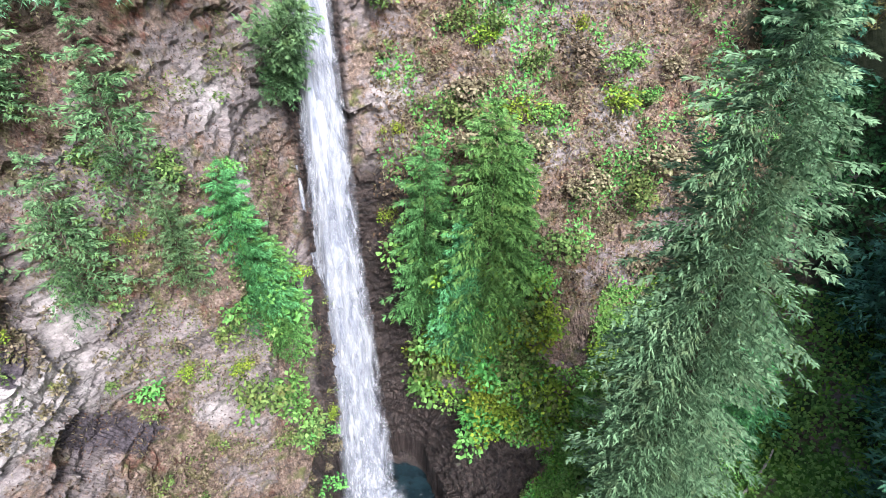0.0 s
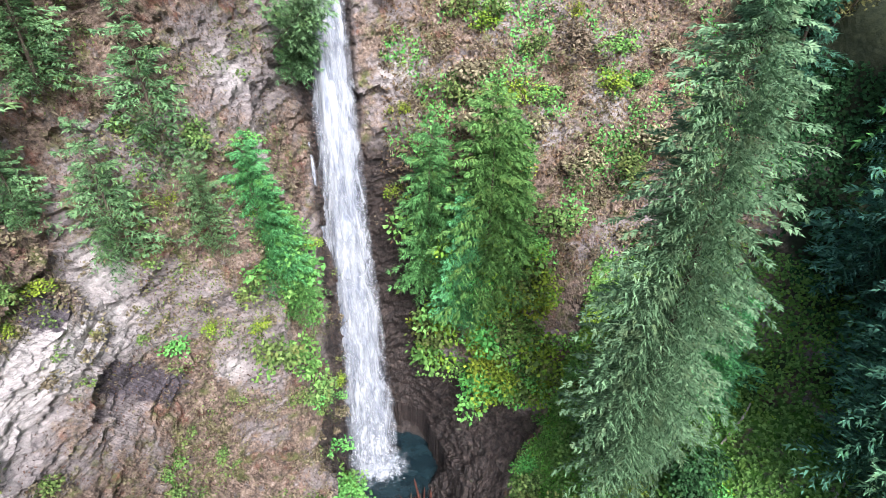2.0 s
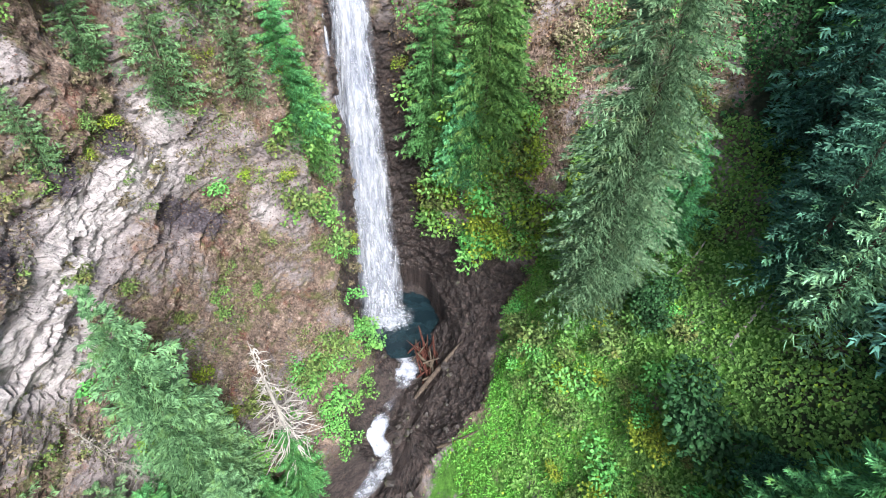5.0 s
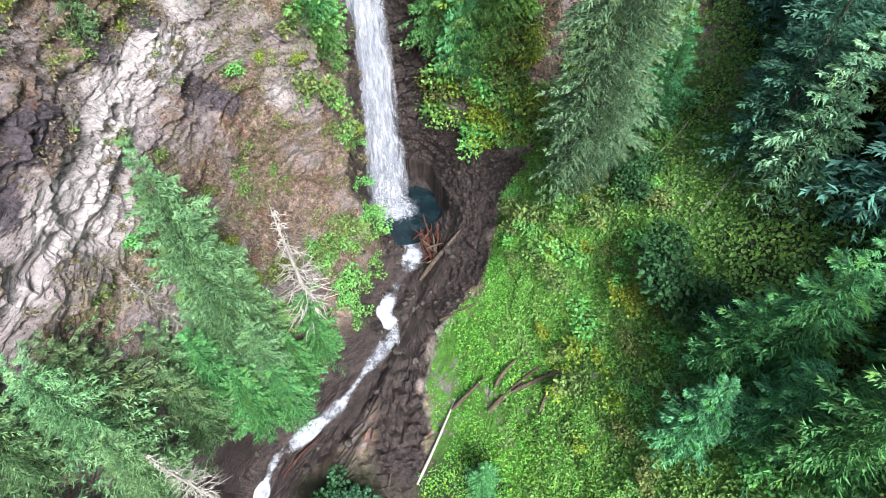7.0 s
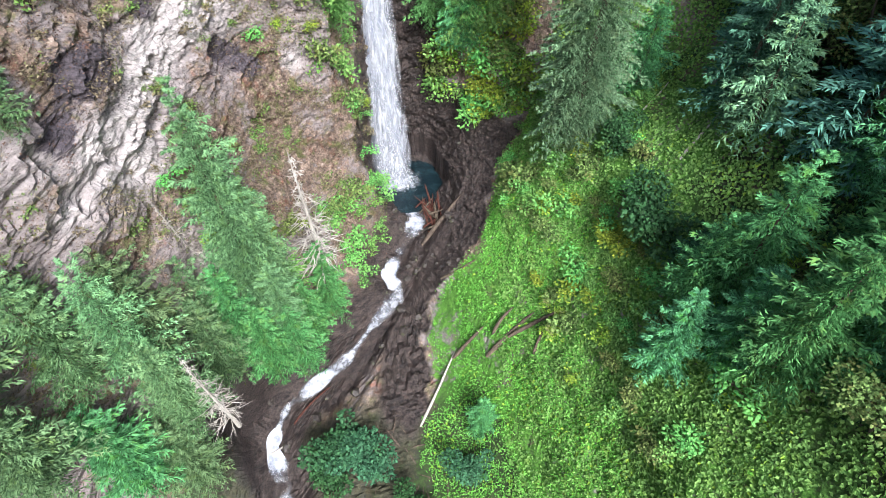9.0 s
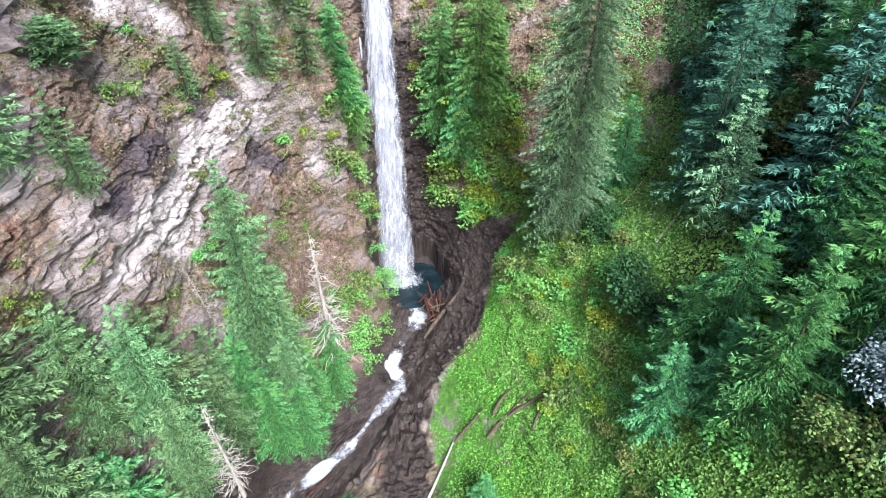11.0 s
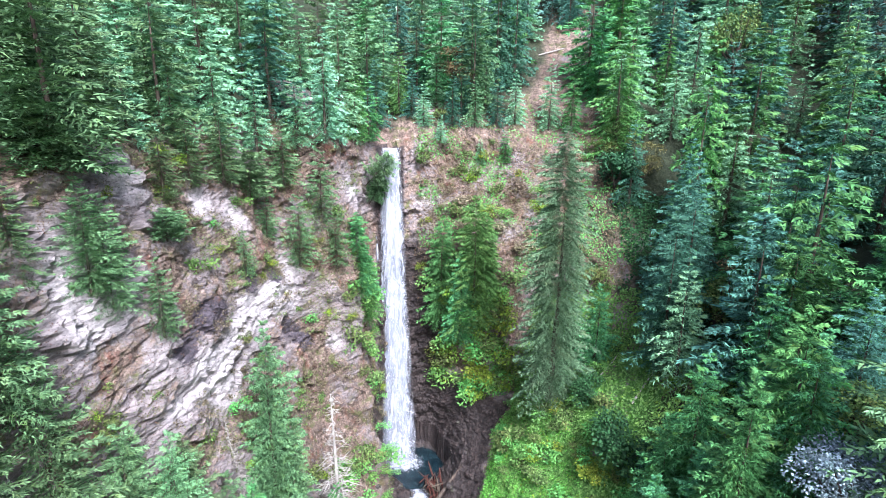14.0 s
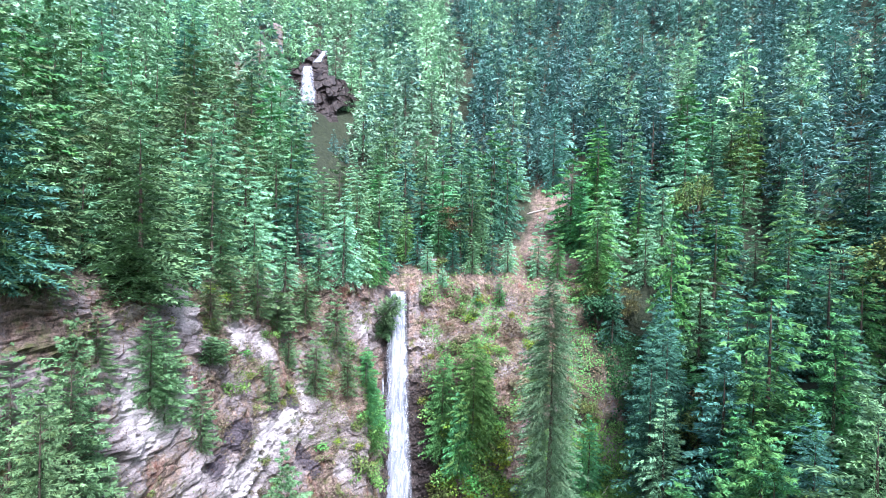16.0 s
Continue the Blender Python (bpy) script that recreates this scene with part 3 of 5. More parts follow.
def needles(origin, way, side, length, width, droop=0.12):
    """Pointed single-faced sprays, as arrays."""
    tip = origin + way * length[:, None]
    tip[:, 2] -= droop * length
    v = np.stack([origin + side * (0.5 * width)[:, None], tip, origin - side * (0.5 * width)[:, None]], 1).reshape(-1, 3)
    return v, np.arange(len(origin) * 3).reshape(-1, 3)


def crown_profile(h, radius, fullness):
    """Reach of the branches at the height h, 0 at the lowest and 1 at the top."""
    reach = radius * (1 - h) ** fullness * np.minimum(1, 0.12 + 6 * (1 - h)) + 0.15
    return reach * np.where(h < 0.1, 0.62 + 3.8 * h, 1.0)


def frond_crown(rng, height, radius, bare, boughs, pairs, fingers, hang=0.25, fullness=0.75, ragged=0.3, size=0.7, inner=0.12):
    """Boughs in loose whorls; each is a bent frond of paired twigs, and each twig a row of pointed fingers of needles, about size long."""
    whorl = 6 if hang < 0.4 else 3
    level = (np.arange(boughs) // whorl + rng.normal(0.5, 0.22, boughs)) * whorl / boughs
    h = np.clip(1 - (1 - np.clip(level, 0, 0.999)) ** (0.6 if fullness > 0.45 else 0.8), 0, 0.995)
    a = np.arange(boughs) * 2.39996 + rng.normal(0, 0.45, boughs)
    gap = rng.uniform(0, 2 * math.pi)
    swell = 1 + 0.5 * ragged * (np.sin(3 * a + 9 * h + gap) * np.sin(17 * h + gap))
    reach = crown_profile(h, radius, fullness) * rng.uniform(1 - ragged, 1 + 0.35 * ragged, boughs) * swell
    lift = 0.55 * h - hang * (1 - 0.7 * h) * rng.uniform(0.4, 1.6, boughs) + rng.normal(0, 0.06, boughs)
    bend = (0.16 + 0.6 * hang) * rng.uniform(0.4, 1.5, boughs)
    z0 = height * (bare + (1 - bare) * h)
    out = np.stack([np.cos(a), np.sin(a), 0 * a], 1)
    roll = rng.normal(0, 0.28, boughs)
    across = unit(np.stack([-np.sin(a), np.cos(a), roll], 1))
    s = inner + (1 - inner) * (np.arange(pairs) + 0.5) / pairs
    s = np.clip(s[None, :] + rng.normal(0, 0.25 / pairs, (boughs, pairs)), 0.05, 0.99)

    def axis(u):
        flat = u * reach[:, None]
        return out[:, None] * flat[..., None] + np.stack([0 * flat, 0 * flat, z0[:, None] + reach[:, None] * (lift[:, None] * u - bend[:, None] * u ** 2 + 0.10 * u ** 4)], -1)

    root = axis(s)
    lean = 0.55 + 0.6 * s
    V = []
    for hand in (-1, 1):
        twig = (reach[:, None] * (0.06 + 0.26 * (1 - s) ** 0.8) + 0.5 * size) * rng.uniform(0.6, 1.25, s.shape)
        way = unit(hand * across[:, None] + out[:, None] * lean[..., None]) + rng.normal(0, 0.16, (*s.shape, 3))
        way[..., 2] -= hang * 0.6 + rng.uniform(-0.1, 0.4, s.shape)
        way = unit(way)
        over = unit(np.cross(way, out[:, None] + (0, 0, 0.4)))
        beside = unit(np.cross(over, way))
        for k in range(fingers):
            u = (k + 0.35) / fingers
            base = root + way * (twig * u)[..., None]
            turn = beside * ((-1) ** k * (0.95 - 0.75 * u)) + rng.normal(0, 0.22, (*s.shape, 3))
            point = unit(way + turn - (0, 0, 0.25 * hang))
            long = size * (1.15 - 0.3 * u) * np.clip(0.45 + 0.8 * reach / radius, 0.4, 1.1)[:, None] * rng.uniform(0.65, 1.3, s.shape)
            half = unit(way * 0.6 + np.cross(over, point) * 0.8) * (0.26 * long)[..., None]
            V.append(np.stack([base - half, base + half, base + point * long[..., None]], 2).reshape(-1, 3))
    end, stem = axis(np.full((boughs, 1), 1.0))[:, 0], axis(np.full((boughs, 1), 0.86))[:, 0]
    wide = across * (0.22 * size)
    V.append(np.stack([stem - wide, stem + wide, stem + unit(end - stem) * (1.1 * size)], 1).reshape(-1, 3))
    V = np.concatenate(V)
    return V, np.arange(len(V)).reshape(-1, 3)


def tapered_trunk(height, base, bend=0.0, sides=7, rings=9, seed=0):
    s = np.linspace(0, 1, rings)[:, None]
    a = np.linspace(0, 2 * math.pi, sides, endpoint=False)[None, :]
    rad = base * (1 - s) ** 0.8 + 0.015
    rad[0] *= 1.35
    x = rad * np.cos(a) + bend * np.sin(s * 2.2)
    y = rad * np.sin(a) + 0.5 * bend * np.sin(s * 3.1 + seed)
    p = np.stack([x, y, (s * height - 0.8 * (s == 0)) + 0 * a], -1).reshape(-1, 3)
    return p, grid_faces(rings, sides, True)


def conifer(label, seed, height, radius, bare, boughs, pairs, fingers, needle, hang=0.25, fullness=0.75, ragged=0.3, size=0.8, name="conifer_tree"):
    rng = np.random.default_rng(seed)
    tree = tagged(new(name), label, "tree", "conifers of the gorge")
    trunk = sheet("trunk", *tapered_trunk(height * 0.74, 0.009 * height + 0.04, 0.008 * height, seed=seed), True)
    trunk.materials.append(BARK)
    mesh_part("trunk", trunk, tree)
    crown = sheet("crown", *frond_crown(rng, height, radius, bare, boughs, pairs, fingers, hang, fullness, ragged, size))
    crown.materials.append(needle)
    mesh_part("crown", crown, tree)
    return tree


def leaf_cloud(rng, lumps, leaves, size):
    """Leaves on the outsides of uneven lumps (x, y, z, radius)."""
    lumps = np.array(lumps, float)
    pick = rng.choice(len(lumps), leaves, p=lumps[:, 3] ** 2 / (lumps[:, 3] ** 2).sum())
    out = unit(rng.normal(0, 1, (leaves, 3)) + (0, 0, 0.35))
    pos = lumps[pick, :3] + out * (lumps[pick, 3] * rng.uniform(0.5, 1.08, leaves))[:, None] * (1, 1, 0.8)
    way = unit(out * (1, 1, 0.3) + rng.normal(0, 0.6, (leaves, 3)) - (0, 0, 0.25))
    side = unit(np.cross(way, (0, 0, 1)) + rng.normal(0, 0.35, (leaves, 3)))
    long = size * rng.uniform(0.6, 1.3, leaves)
    return blades(pos, way, side, long, 0.85 * long)


def branch_tubes(rng, starts, ends, thick):
    """Bent tapered limbs as one mesh."""
    V, F, n = [], [], 0
    for a, b in zip(np.asarray(starts, float), np.asarray(ends, float)):
        s = np.linspace(0, 1, 3)[:, None]
        c = a + (b - a) * s + rng.normal(0, 0.05, 3) * np.linalg.norm(b - a) * np.sin(s * math.pi)
        w = unit(b - a)
        u = unit(np.cross(w, (0.3, 0.5, 0.8)))
        v = np.cross(w, u)
        r = thick * (1 - 0.8 * s)
        ring = np.stack([c + r * (u * math.cos(k) + v * math.sin(k)) for k in (0, 2.094, 4.189)], 1).reshape(-1, 3)
        V.append(ring), F.append(grid_faces(3, 3, True) + n)
        n += 9
    return np.concatenate(V), np.concatenate(F)


def broadleaf(label, seed, height, radius, leaves, size, material, name="broadleaf_tree", category="tree", group="broadleaf trees of the gorge"):
    rng = np.random.default_rng(seed)
    tree = tagged(new(name), label, category, group)
    lumps = [(*(rng.normal(0, 0.42, 2) * radius), height * rng.uniform(0.38, 0.92), radius * rng.uniform(0.3, 0.55)) for _ in range(9)]
    ends = np.array(lumps)[:, :3]
    limbs = branch_tubes(rng, [(0, 0, -0.4)] + [(0.0, 0.0, height * rng.uniform(0.1, 0.4)) for _ in lumps], [(0, 0, height * 0.8), *ends], 0.018 * height + 0.02)
    wood = sheet("trunk", *limbs, True)
    wood.materials.append(BARK)
    mesh_part("trunk", wood, tree)
    crown = sheet("crown", *leaf_cloud(rng, lumps, leaves, size))
    crown.materials.append(material)
    mesh_part("crown", crown, tree)
    return tree


def dead_tree(label, seed, height, reach, twigs):
    """A bleached trunk with bare, drooping branches."""
    rng = np.random.default_rng(seed)
    tree = tagged(new("dead_tree"), label, "dead tree", "bleached dead trees")
    trunk = sheet("trunk", *tapered_trunk(height, 0.011 * height + 0.04, 0.02 * height, seed=seed), True)
    trunk.materials.append(BLEACHED)
    mesh_part("trunk", trunk, tree)
    h = rng.uniform(0.12, 0.97, twigs)
    a = rng.uniform(0, 2 * math.pi, twigs)
    r = reach * (1.05 - h) * rng.uniform(0.5, 1.2, twigs)
    start = np.stack([0 * h + 0.02 * height * np.sin(h * 2.2), 0 * h, h * height], 1)
    end = start + np.stack([r * np.cos(a), r * np.sin(a), -0.25 * r + rng.normal(0, 0.2, twigs)], 1)
    mid = start + (end - start) * rng.uniform(0.4, 0.7, (twigs, 1))
    tip = mid + (end - start) * 0.45 + rng.normal(0, 0.25, (twigs, 3)) * r[:, None]
    tip2 = mid + (end - start) * 0.4 + rng.normal(0, 0.3, (twigs, 3)) * r[:, None]
    for k in range(twigs):
        bough = sheet("branch", *branch_tubes(rng, [start[k], mid[k], mid[k]], [end[k], tip[k], tip2[k]], 0.055), True)
        bough.materials.append(BLEACHED)
        mesh_part("branch", bough, tree)
    return tree


def bush_mass(name, label, places, leaves, size, material):
    """Low plants too many to count, as one mesh; places: x, y, z, height."""
    rng = np.random.default_rng(len(places))
    V, F, n = [], [], 0
    for x, y, z, h in places:
        lumps = [(x + rng.normal(0, 0.4 * h), y + rng.normal(0, 0.4 * h), z + h * rng.uniform(0.1, 0.6), h * rng.uniform(0.25, 0.5)) for _ in range(4)]
        v, f = leaf_cloud(rng, lumps, leaves, size)
        V.append(v), F.append(f + n)
        n += len(v)
    me = sheet(name, np.concatenate(V), np.concatenate(F))
    me.materials.append(material)
    return tagged(new(name, me), label, "undergrowth", kind="stuff")


def plant(model, x, y, size, turn, lean=(0, 0), z=None, label="", wide=1.0):
    base = ground_z(x, y) if z is None else z
    m = pose(x, y, base, lean[0], lean[1], turn) @ Matrix.Diagonal((size * wide, size * wide, size, 1))
    ob = copy_thing(model, m)
    return tagged(ob, label) if label else ob


#TREES
# models: built once, copied where they stand, removed at the end
FIR_LABEL = "green fir with layered drooping branches rooted in the slope"
FIRS = [conifer(FIR_LABEL, 10 + k, 20, 4.2, 0.03, 120, 6, 4, FIR, 0.2 + 0.06 * k, (0.85, 0.7, 0.8)[k], 0.4, 0.47) for k in range(3)]
DARKS = [conifer("dark blue-green fir with long drooping branches on the bank", 20 + k, 24, 5.0, 0.03, 132, 6, 4, DARK_FIR, 0.26, 0.8, 0.4, 0.52) for k in range(3)]
CEDARS = [conifer("yellow-green cedar with hanging sprays among the firs", 30 + k, 24, 4.0, 0.03, 150, 6, 4, CEDAR, 0.45, 0.5, 0.4, 0.48) for k in range(2)]
HEMLOCKS = [conifer("bright green hemlock with a nodding top on the bank", 40 + k, 18, 4.0, 0.02, 108, 6, 4, HEMLOCK, 0.3, 0.7, 0.45, 0.48) for k in range(2)]
PINES = [conifer("flat-topped green pine with a bare trunk on the cliff", 46 + k, 10, 3.2, 0.35, 110, 7, 3, GREEN_FIR, 0.1, 0.35, 0.45, 0.45, "pine_tree") for k in range(2)]
TALL_CEDAR = conifer("tall grey-green cedar with dense hanging sprays on the bank", 51, 37, 4.1, 0.015, 900, 10, 5, CEDAR_GREY, 0.5, 0.25, 0.5, 0.25)
NICHE_FIRS = [conifer("dense bright green fir beside the waterfall", 52, 19, 3.6, 0.0, 330, 10, 4, HEMLOCK, 0.35, 0.5, 0.45, 0.34),
              conifer("dense olive-green cedar beside the waterfall", 53, 21, 4.2, 0.0, 345, 10, 4, CEDAR, 0.45, 0.4, 0.45, 0.36)]
SLIM_FIRS = [conifer("slim grey-green fir standing before the cliff", 54 + k, 29, 4.0, 0.03, 378, 10, 4, GREEN_FIR, 0.22, 0.5, 0.6, 0.36) for k in range(2)]
PALE_FIRS = [conifer("pale green fir with broad feathery boughs", 58 + k, 20, 5.0, 0.03, 216, 10, 3, PALE_FIR, 0.15, 0.5, 0.6, 0.44) for k in range(2)]
NEAR_DARKS = [conifer("dark blue-green fir with long drooping boughs on the bank", 120 + k, 24, 4.9, 0.03, 240, 10, 3, DARK_FIR, 0.25, 0.7, 0.5, 0.42) for k in range(2)]
NEAR_HEMLOCKS = [conifer("bright green hemlock with drooping boughs and a nodding top", 125 + k, 18, 4.0, 0.02, 204, 10, 3, HEMLOCK, 0.3, 0.7, 0.5, 0.41) for k in range(2)]
NEAR_FIRS = [conifer("green fir with layered boughs below the cliff", 130 + k, 20, 4.4, 0.03, 204, 10, 3, GREEN_FIR, 0.2, 0.6, 0.55, 0.41) for k in range(2)]
CLIFF_FIRS = [conifer("green fir with loose ragged boughs along the cliff", 140 + k, 20, 4.4, 0.02, 126, 7, 4, GREEN_FIR, 0.2, 0.55, 0.55, 0.43) for k in range(2)]
MAPLES = [broadleaf("yellow-green broadleaf tree on the wooded slope", 70 + k, 8, 3.4, 2600, 0.27, OLIVE_LEAF) for k in range(2)]
TAWNY = broadleaf("tawny autumn broadleaf tree on the wooded slope", 73, 9, 3.2, 2400, 0.27, TAWNY_LEAF)
SILVER = broadleaf("silvery pale-leaved broadleaf tree on the bank", 74, 10, 4.2, 6500, 0.24, SILVER_LEAF)
SHRUBS = [broadleaf("leafy green shrub growing on the slope", 80 + k, 2.2, 1.6, 430, 0.26, OLIVE_LEAF if k == 1 else LEAF, "shrub", "shrub", "shrubs of the gorge") for k in range(3)]
YELLOWS = [broadleaf("yellow-green autumn shrub clinging to the rock", 84 + k, 1.8, 1.3, 340, 0.22, YELLOW_LEAF, "shrub", "shrub", "shrubs of the gorge") for k in range(2)]
DUSKY = broadleaf("dark green rounded bush on the leafy bank", 87, 3.0, 2.2, 1800, 0.26, DARK_LEAF, "shrub", "shrub", "shrubs of the gorge")
DRY = [broadleaf("dry straw-coloured bush hanging on the rock face", 88 + k, 1.6, 1.4, 420, 0.26, DRY_LEAF, "shrub", "shrub", "shrubs of the gorge") for k in range(2)]
DEAD = [dead_tree("bleached dead conifer with bare drooping branches", 90 + k, 18, 2.8, 120) for k in range(2)]
MODELS = CLIFF_FIRS + NEAR_DARKS + NEAR_HEMLOCKS + NEAR_FIRS + FIRS + DARKS + CEDARS + HEMLOCKS + PINES + [TALL_CEDAR] + NICHE_FIRS + SLIM_FIRS + PALE_FIRS + MAPLES + [TAWNY, SILVER, DUSKY] + SHRUBS + YELLOWS + DRY + DEAD
rng = np.random.default_rng(4)


def stand(model, own, x, y, height, wide=1.0, z=None, lean=(0, 0), label="", turn=None):
    """A tree of a true height; own is the height of its model."""
    return plant(model, x, y, height / own, rng.uniform(0, 360) if turn is None else turn, lean, z, label, wide)


# the gorge's single trees
stand(TALL_CEDAR, 37, 13.9, 22.3, 37.5, 1.22, -8.5)
stand(NICHE_FIRS[0], 19, -1.4, 40.2, 18.5, 1.0, -4.5)
stand(NICHE_FIRS[1], 21, 3.7, 38.3, 21.5, 1.1, -4.5)
stand(NICHE_FIRS[0], 19, 1.6, 37.8, 15, 1.0, -7)
stand(NICHE_FIRS[1], 21, 5.6, 39.4, 16, 1.0, -2)
stand(SLIM_FIRS[0], 29, -21.3, 8.0, 29, 1.0, -20)
stand(SLIM_FIRS[1], 29, -19.4, 9.2, 21, 1.0, -24)
stand(SLIM_FIRS[1], 29, -18.4, 6.2, 15, 1.3, -27)
stand(DEAD[0], 18, -14.7, 12.4, 20, 1.15, -22.5, (1, -1), "bleached dead conifer above the green trees by the stream")
stand(DEAD[1], 18, -24.2, 6.3, 13, 0.8, -15, (-4, 6), "grey dead conifer leaning beside the slim fir")
stand(DEAD[0], 18, -20.4, -7.2, 15.5, 0.9, -20.5, (2, 1), "bleached dead treetop among the lower firs")
for model, own, x, y, h, w, z in [
    (NEAR_HEMLOCKS[0], 18, -14.6, 11.5, 14, 0.9, -29), (NEAR_HEMLOCKS[1], 18, -16.5, 8.5, 12, 1.0, -30), (PALE_FIRS[0], 20, -29, -8, 15, 1.0, -9), (PALE_FIRS[1], 20, -26.5, -5, 16, 0.9, -13),
    (NEAR_FIRS[0], 20, -31.6, -13.2, 17, 1.2, -2), (NEAR_FIRS[1], 20, -26.5, -2.5, 15, 1.2, -14), (NEAR_HEMLOCKS[0], 18, -22.5, 3.6, 15, 1.1, -24), (NEAR_HEMLOCKS[1], 18, -20.0, 3.0, 13, 1.1, -28),
    (NEAR_FIRS[0], 20, -25, 3.0, 14, 1.1, -21), (PALE_FIRS[1], 20, -24.5, -6.5, 14, 1.0, -20), (NEAR_FIRS[1], 20, -29, -15.5, 14, 1.2, -10), (NEAR_FIRS[0], 20, -33, -19, 18, 1.2, -2), (NEAR_FIRS[1], 20, -24, 0.5, 14, 1.2, -24), (PALE_FIRS[0], 20, -28, 0.5, 14, 1.0, -16), (NEAR_HEMLOCKS[1], 18, -17.5, 5.0, 12, 1.2, -30),
    (NEAR_FIRS[0], 20, -30, 1.0, 12, 1.2, -13), (NEAR_FIRS[1], 20, -22.5, 7.5, 14, 1.2, -21), (PALE_FIRS[1], 20, -31, -6, 13, 1.1, -8), (NEAR_HEMLOCKS[0], 18, -27.5, -12, 14, 1.2, -20), (NEAR_FIRS[1], 20, -25, -10, 13, 1.2, -27)]:
    stand(model, own, x, y, h, w, z)

# before the cliff's far end
for model, own, x, y, h, w, z in [
    (NEAR_FIRS[0], 20, -32.6, -15.2, 17, 0.95, 10), (NEAR_FIRS[1], 20, -39, -8, 12, 1.1, 21), (PALE_FIRS[0], 20, -31.8, -20, 16, 0.8, 8), (NEAR_FIRS[1], 20, -36.5, -12.5, 14, 1.0, 17), (NEAR_FIRS[0], 20, -41, -13, 16, 1.0, 20),
    (NEAR_FIRS[1], 20, -34, -9.5, 9, 1.1, 18)]:
    stand(model, own, x, y, h, w, z)

# above the lip
for model, own, x, y, h, w in [
    (DARKS[0], 24, 3.6, 62, 24, 0.9), (DARKS[1], 24, 8.6, 64, 25, 0.9), (DARKS[2], 24, 12.2, 67, 26, 0.8), (DARKS[0], 24, -6.6, 60, 17, 1.0), (FIRS[1], 20, -12.5, 58, 18, 1.1), (FIRS[0], 20, -3, 57, 13, 1.1), (CEDARS[0], 24, -9.5, 54.5, 12, 1.1),
    (DARKS[1], 24, -13.2, 51.5, 13, 1.1), (FIRS[2], 20, 6, 57, 12, 1.1), (DARKS[2], 24, -7.2, 54, 9, 1.2), (FIRS[0], 20, 17.8, 57, 13, 1.0), (HEMLOCKS[1], 18, 21.5, 55, 12, 1.0)]:
    stand(model, own, x, y, h, w)

for model, own, x, y, h, w in [
    (FIRS[0], 20, -5, 52.6, 8, 1.2), (DARKS[1], 24, 0, 53.6, 10, 1.1), (FIRS[1], 20, 4, 54, 9, 1.2), (DARKS[0], 24, 8, 55, 11, 1.0), (FIRS[2], 20, 11.5, 56.5, 10, 1.1), (FIRS[2], 20, -2, 50.8, 5, 1.3), (HEMLOCKS[0], 18, 9.5, 52, 6, 1.2),
    (FIRS[1], 20, 5, 51.2, 5, 1.3), (DARKS[2], 24, 1.6, 56, 14, 1.0), (CLIFF_FIRS[1], 20, -40, -10, 16, 1.0), (CLIFF_FIRS[0], 20, -44, -4, 18, 1.0), (CLIFF_FIRS[1], 20, -42, -14, 17, 1.1), (CLIFF_FIRS[0], 20, -38.5, -8.5, 12, 1.1), (CLIFF_FIRS[0], 20, -47, -9, 19, 1.0),
    (CLIFF_FIRS[1], 20, -37.5, -13, 13, 1.1), (CLIFF_FIRS[1], 20, -36.6, -17.5, 15, 1.1), (CLIFF_FIRS[1], 20, -38, -19, 18, 1.0), (CLIFF_FIRS[0], 20, -35.6, -14.2, 9, 1.2), (CLIFF_FIRS[1], 20, -35.2, -18.5, 12, 1.1)]:
    stand(model, own, x, y, h, w)

# two lean out over the falling water
stand(PINES[1], 10, -14.6, 42.4, 7.5, 1.0, 17.0, (8, 42), "small green pine leaning out over the waterfall", 0)
stand(PINES[0], 10, -14.2, 43.6, 6.0, 1.1, 13.5, (6, 30), "small green pine leaning out over the waterfall", 0)

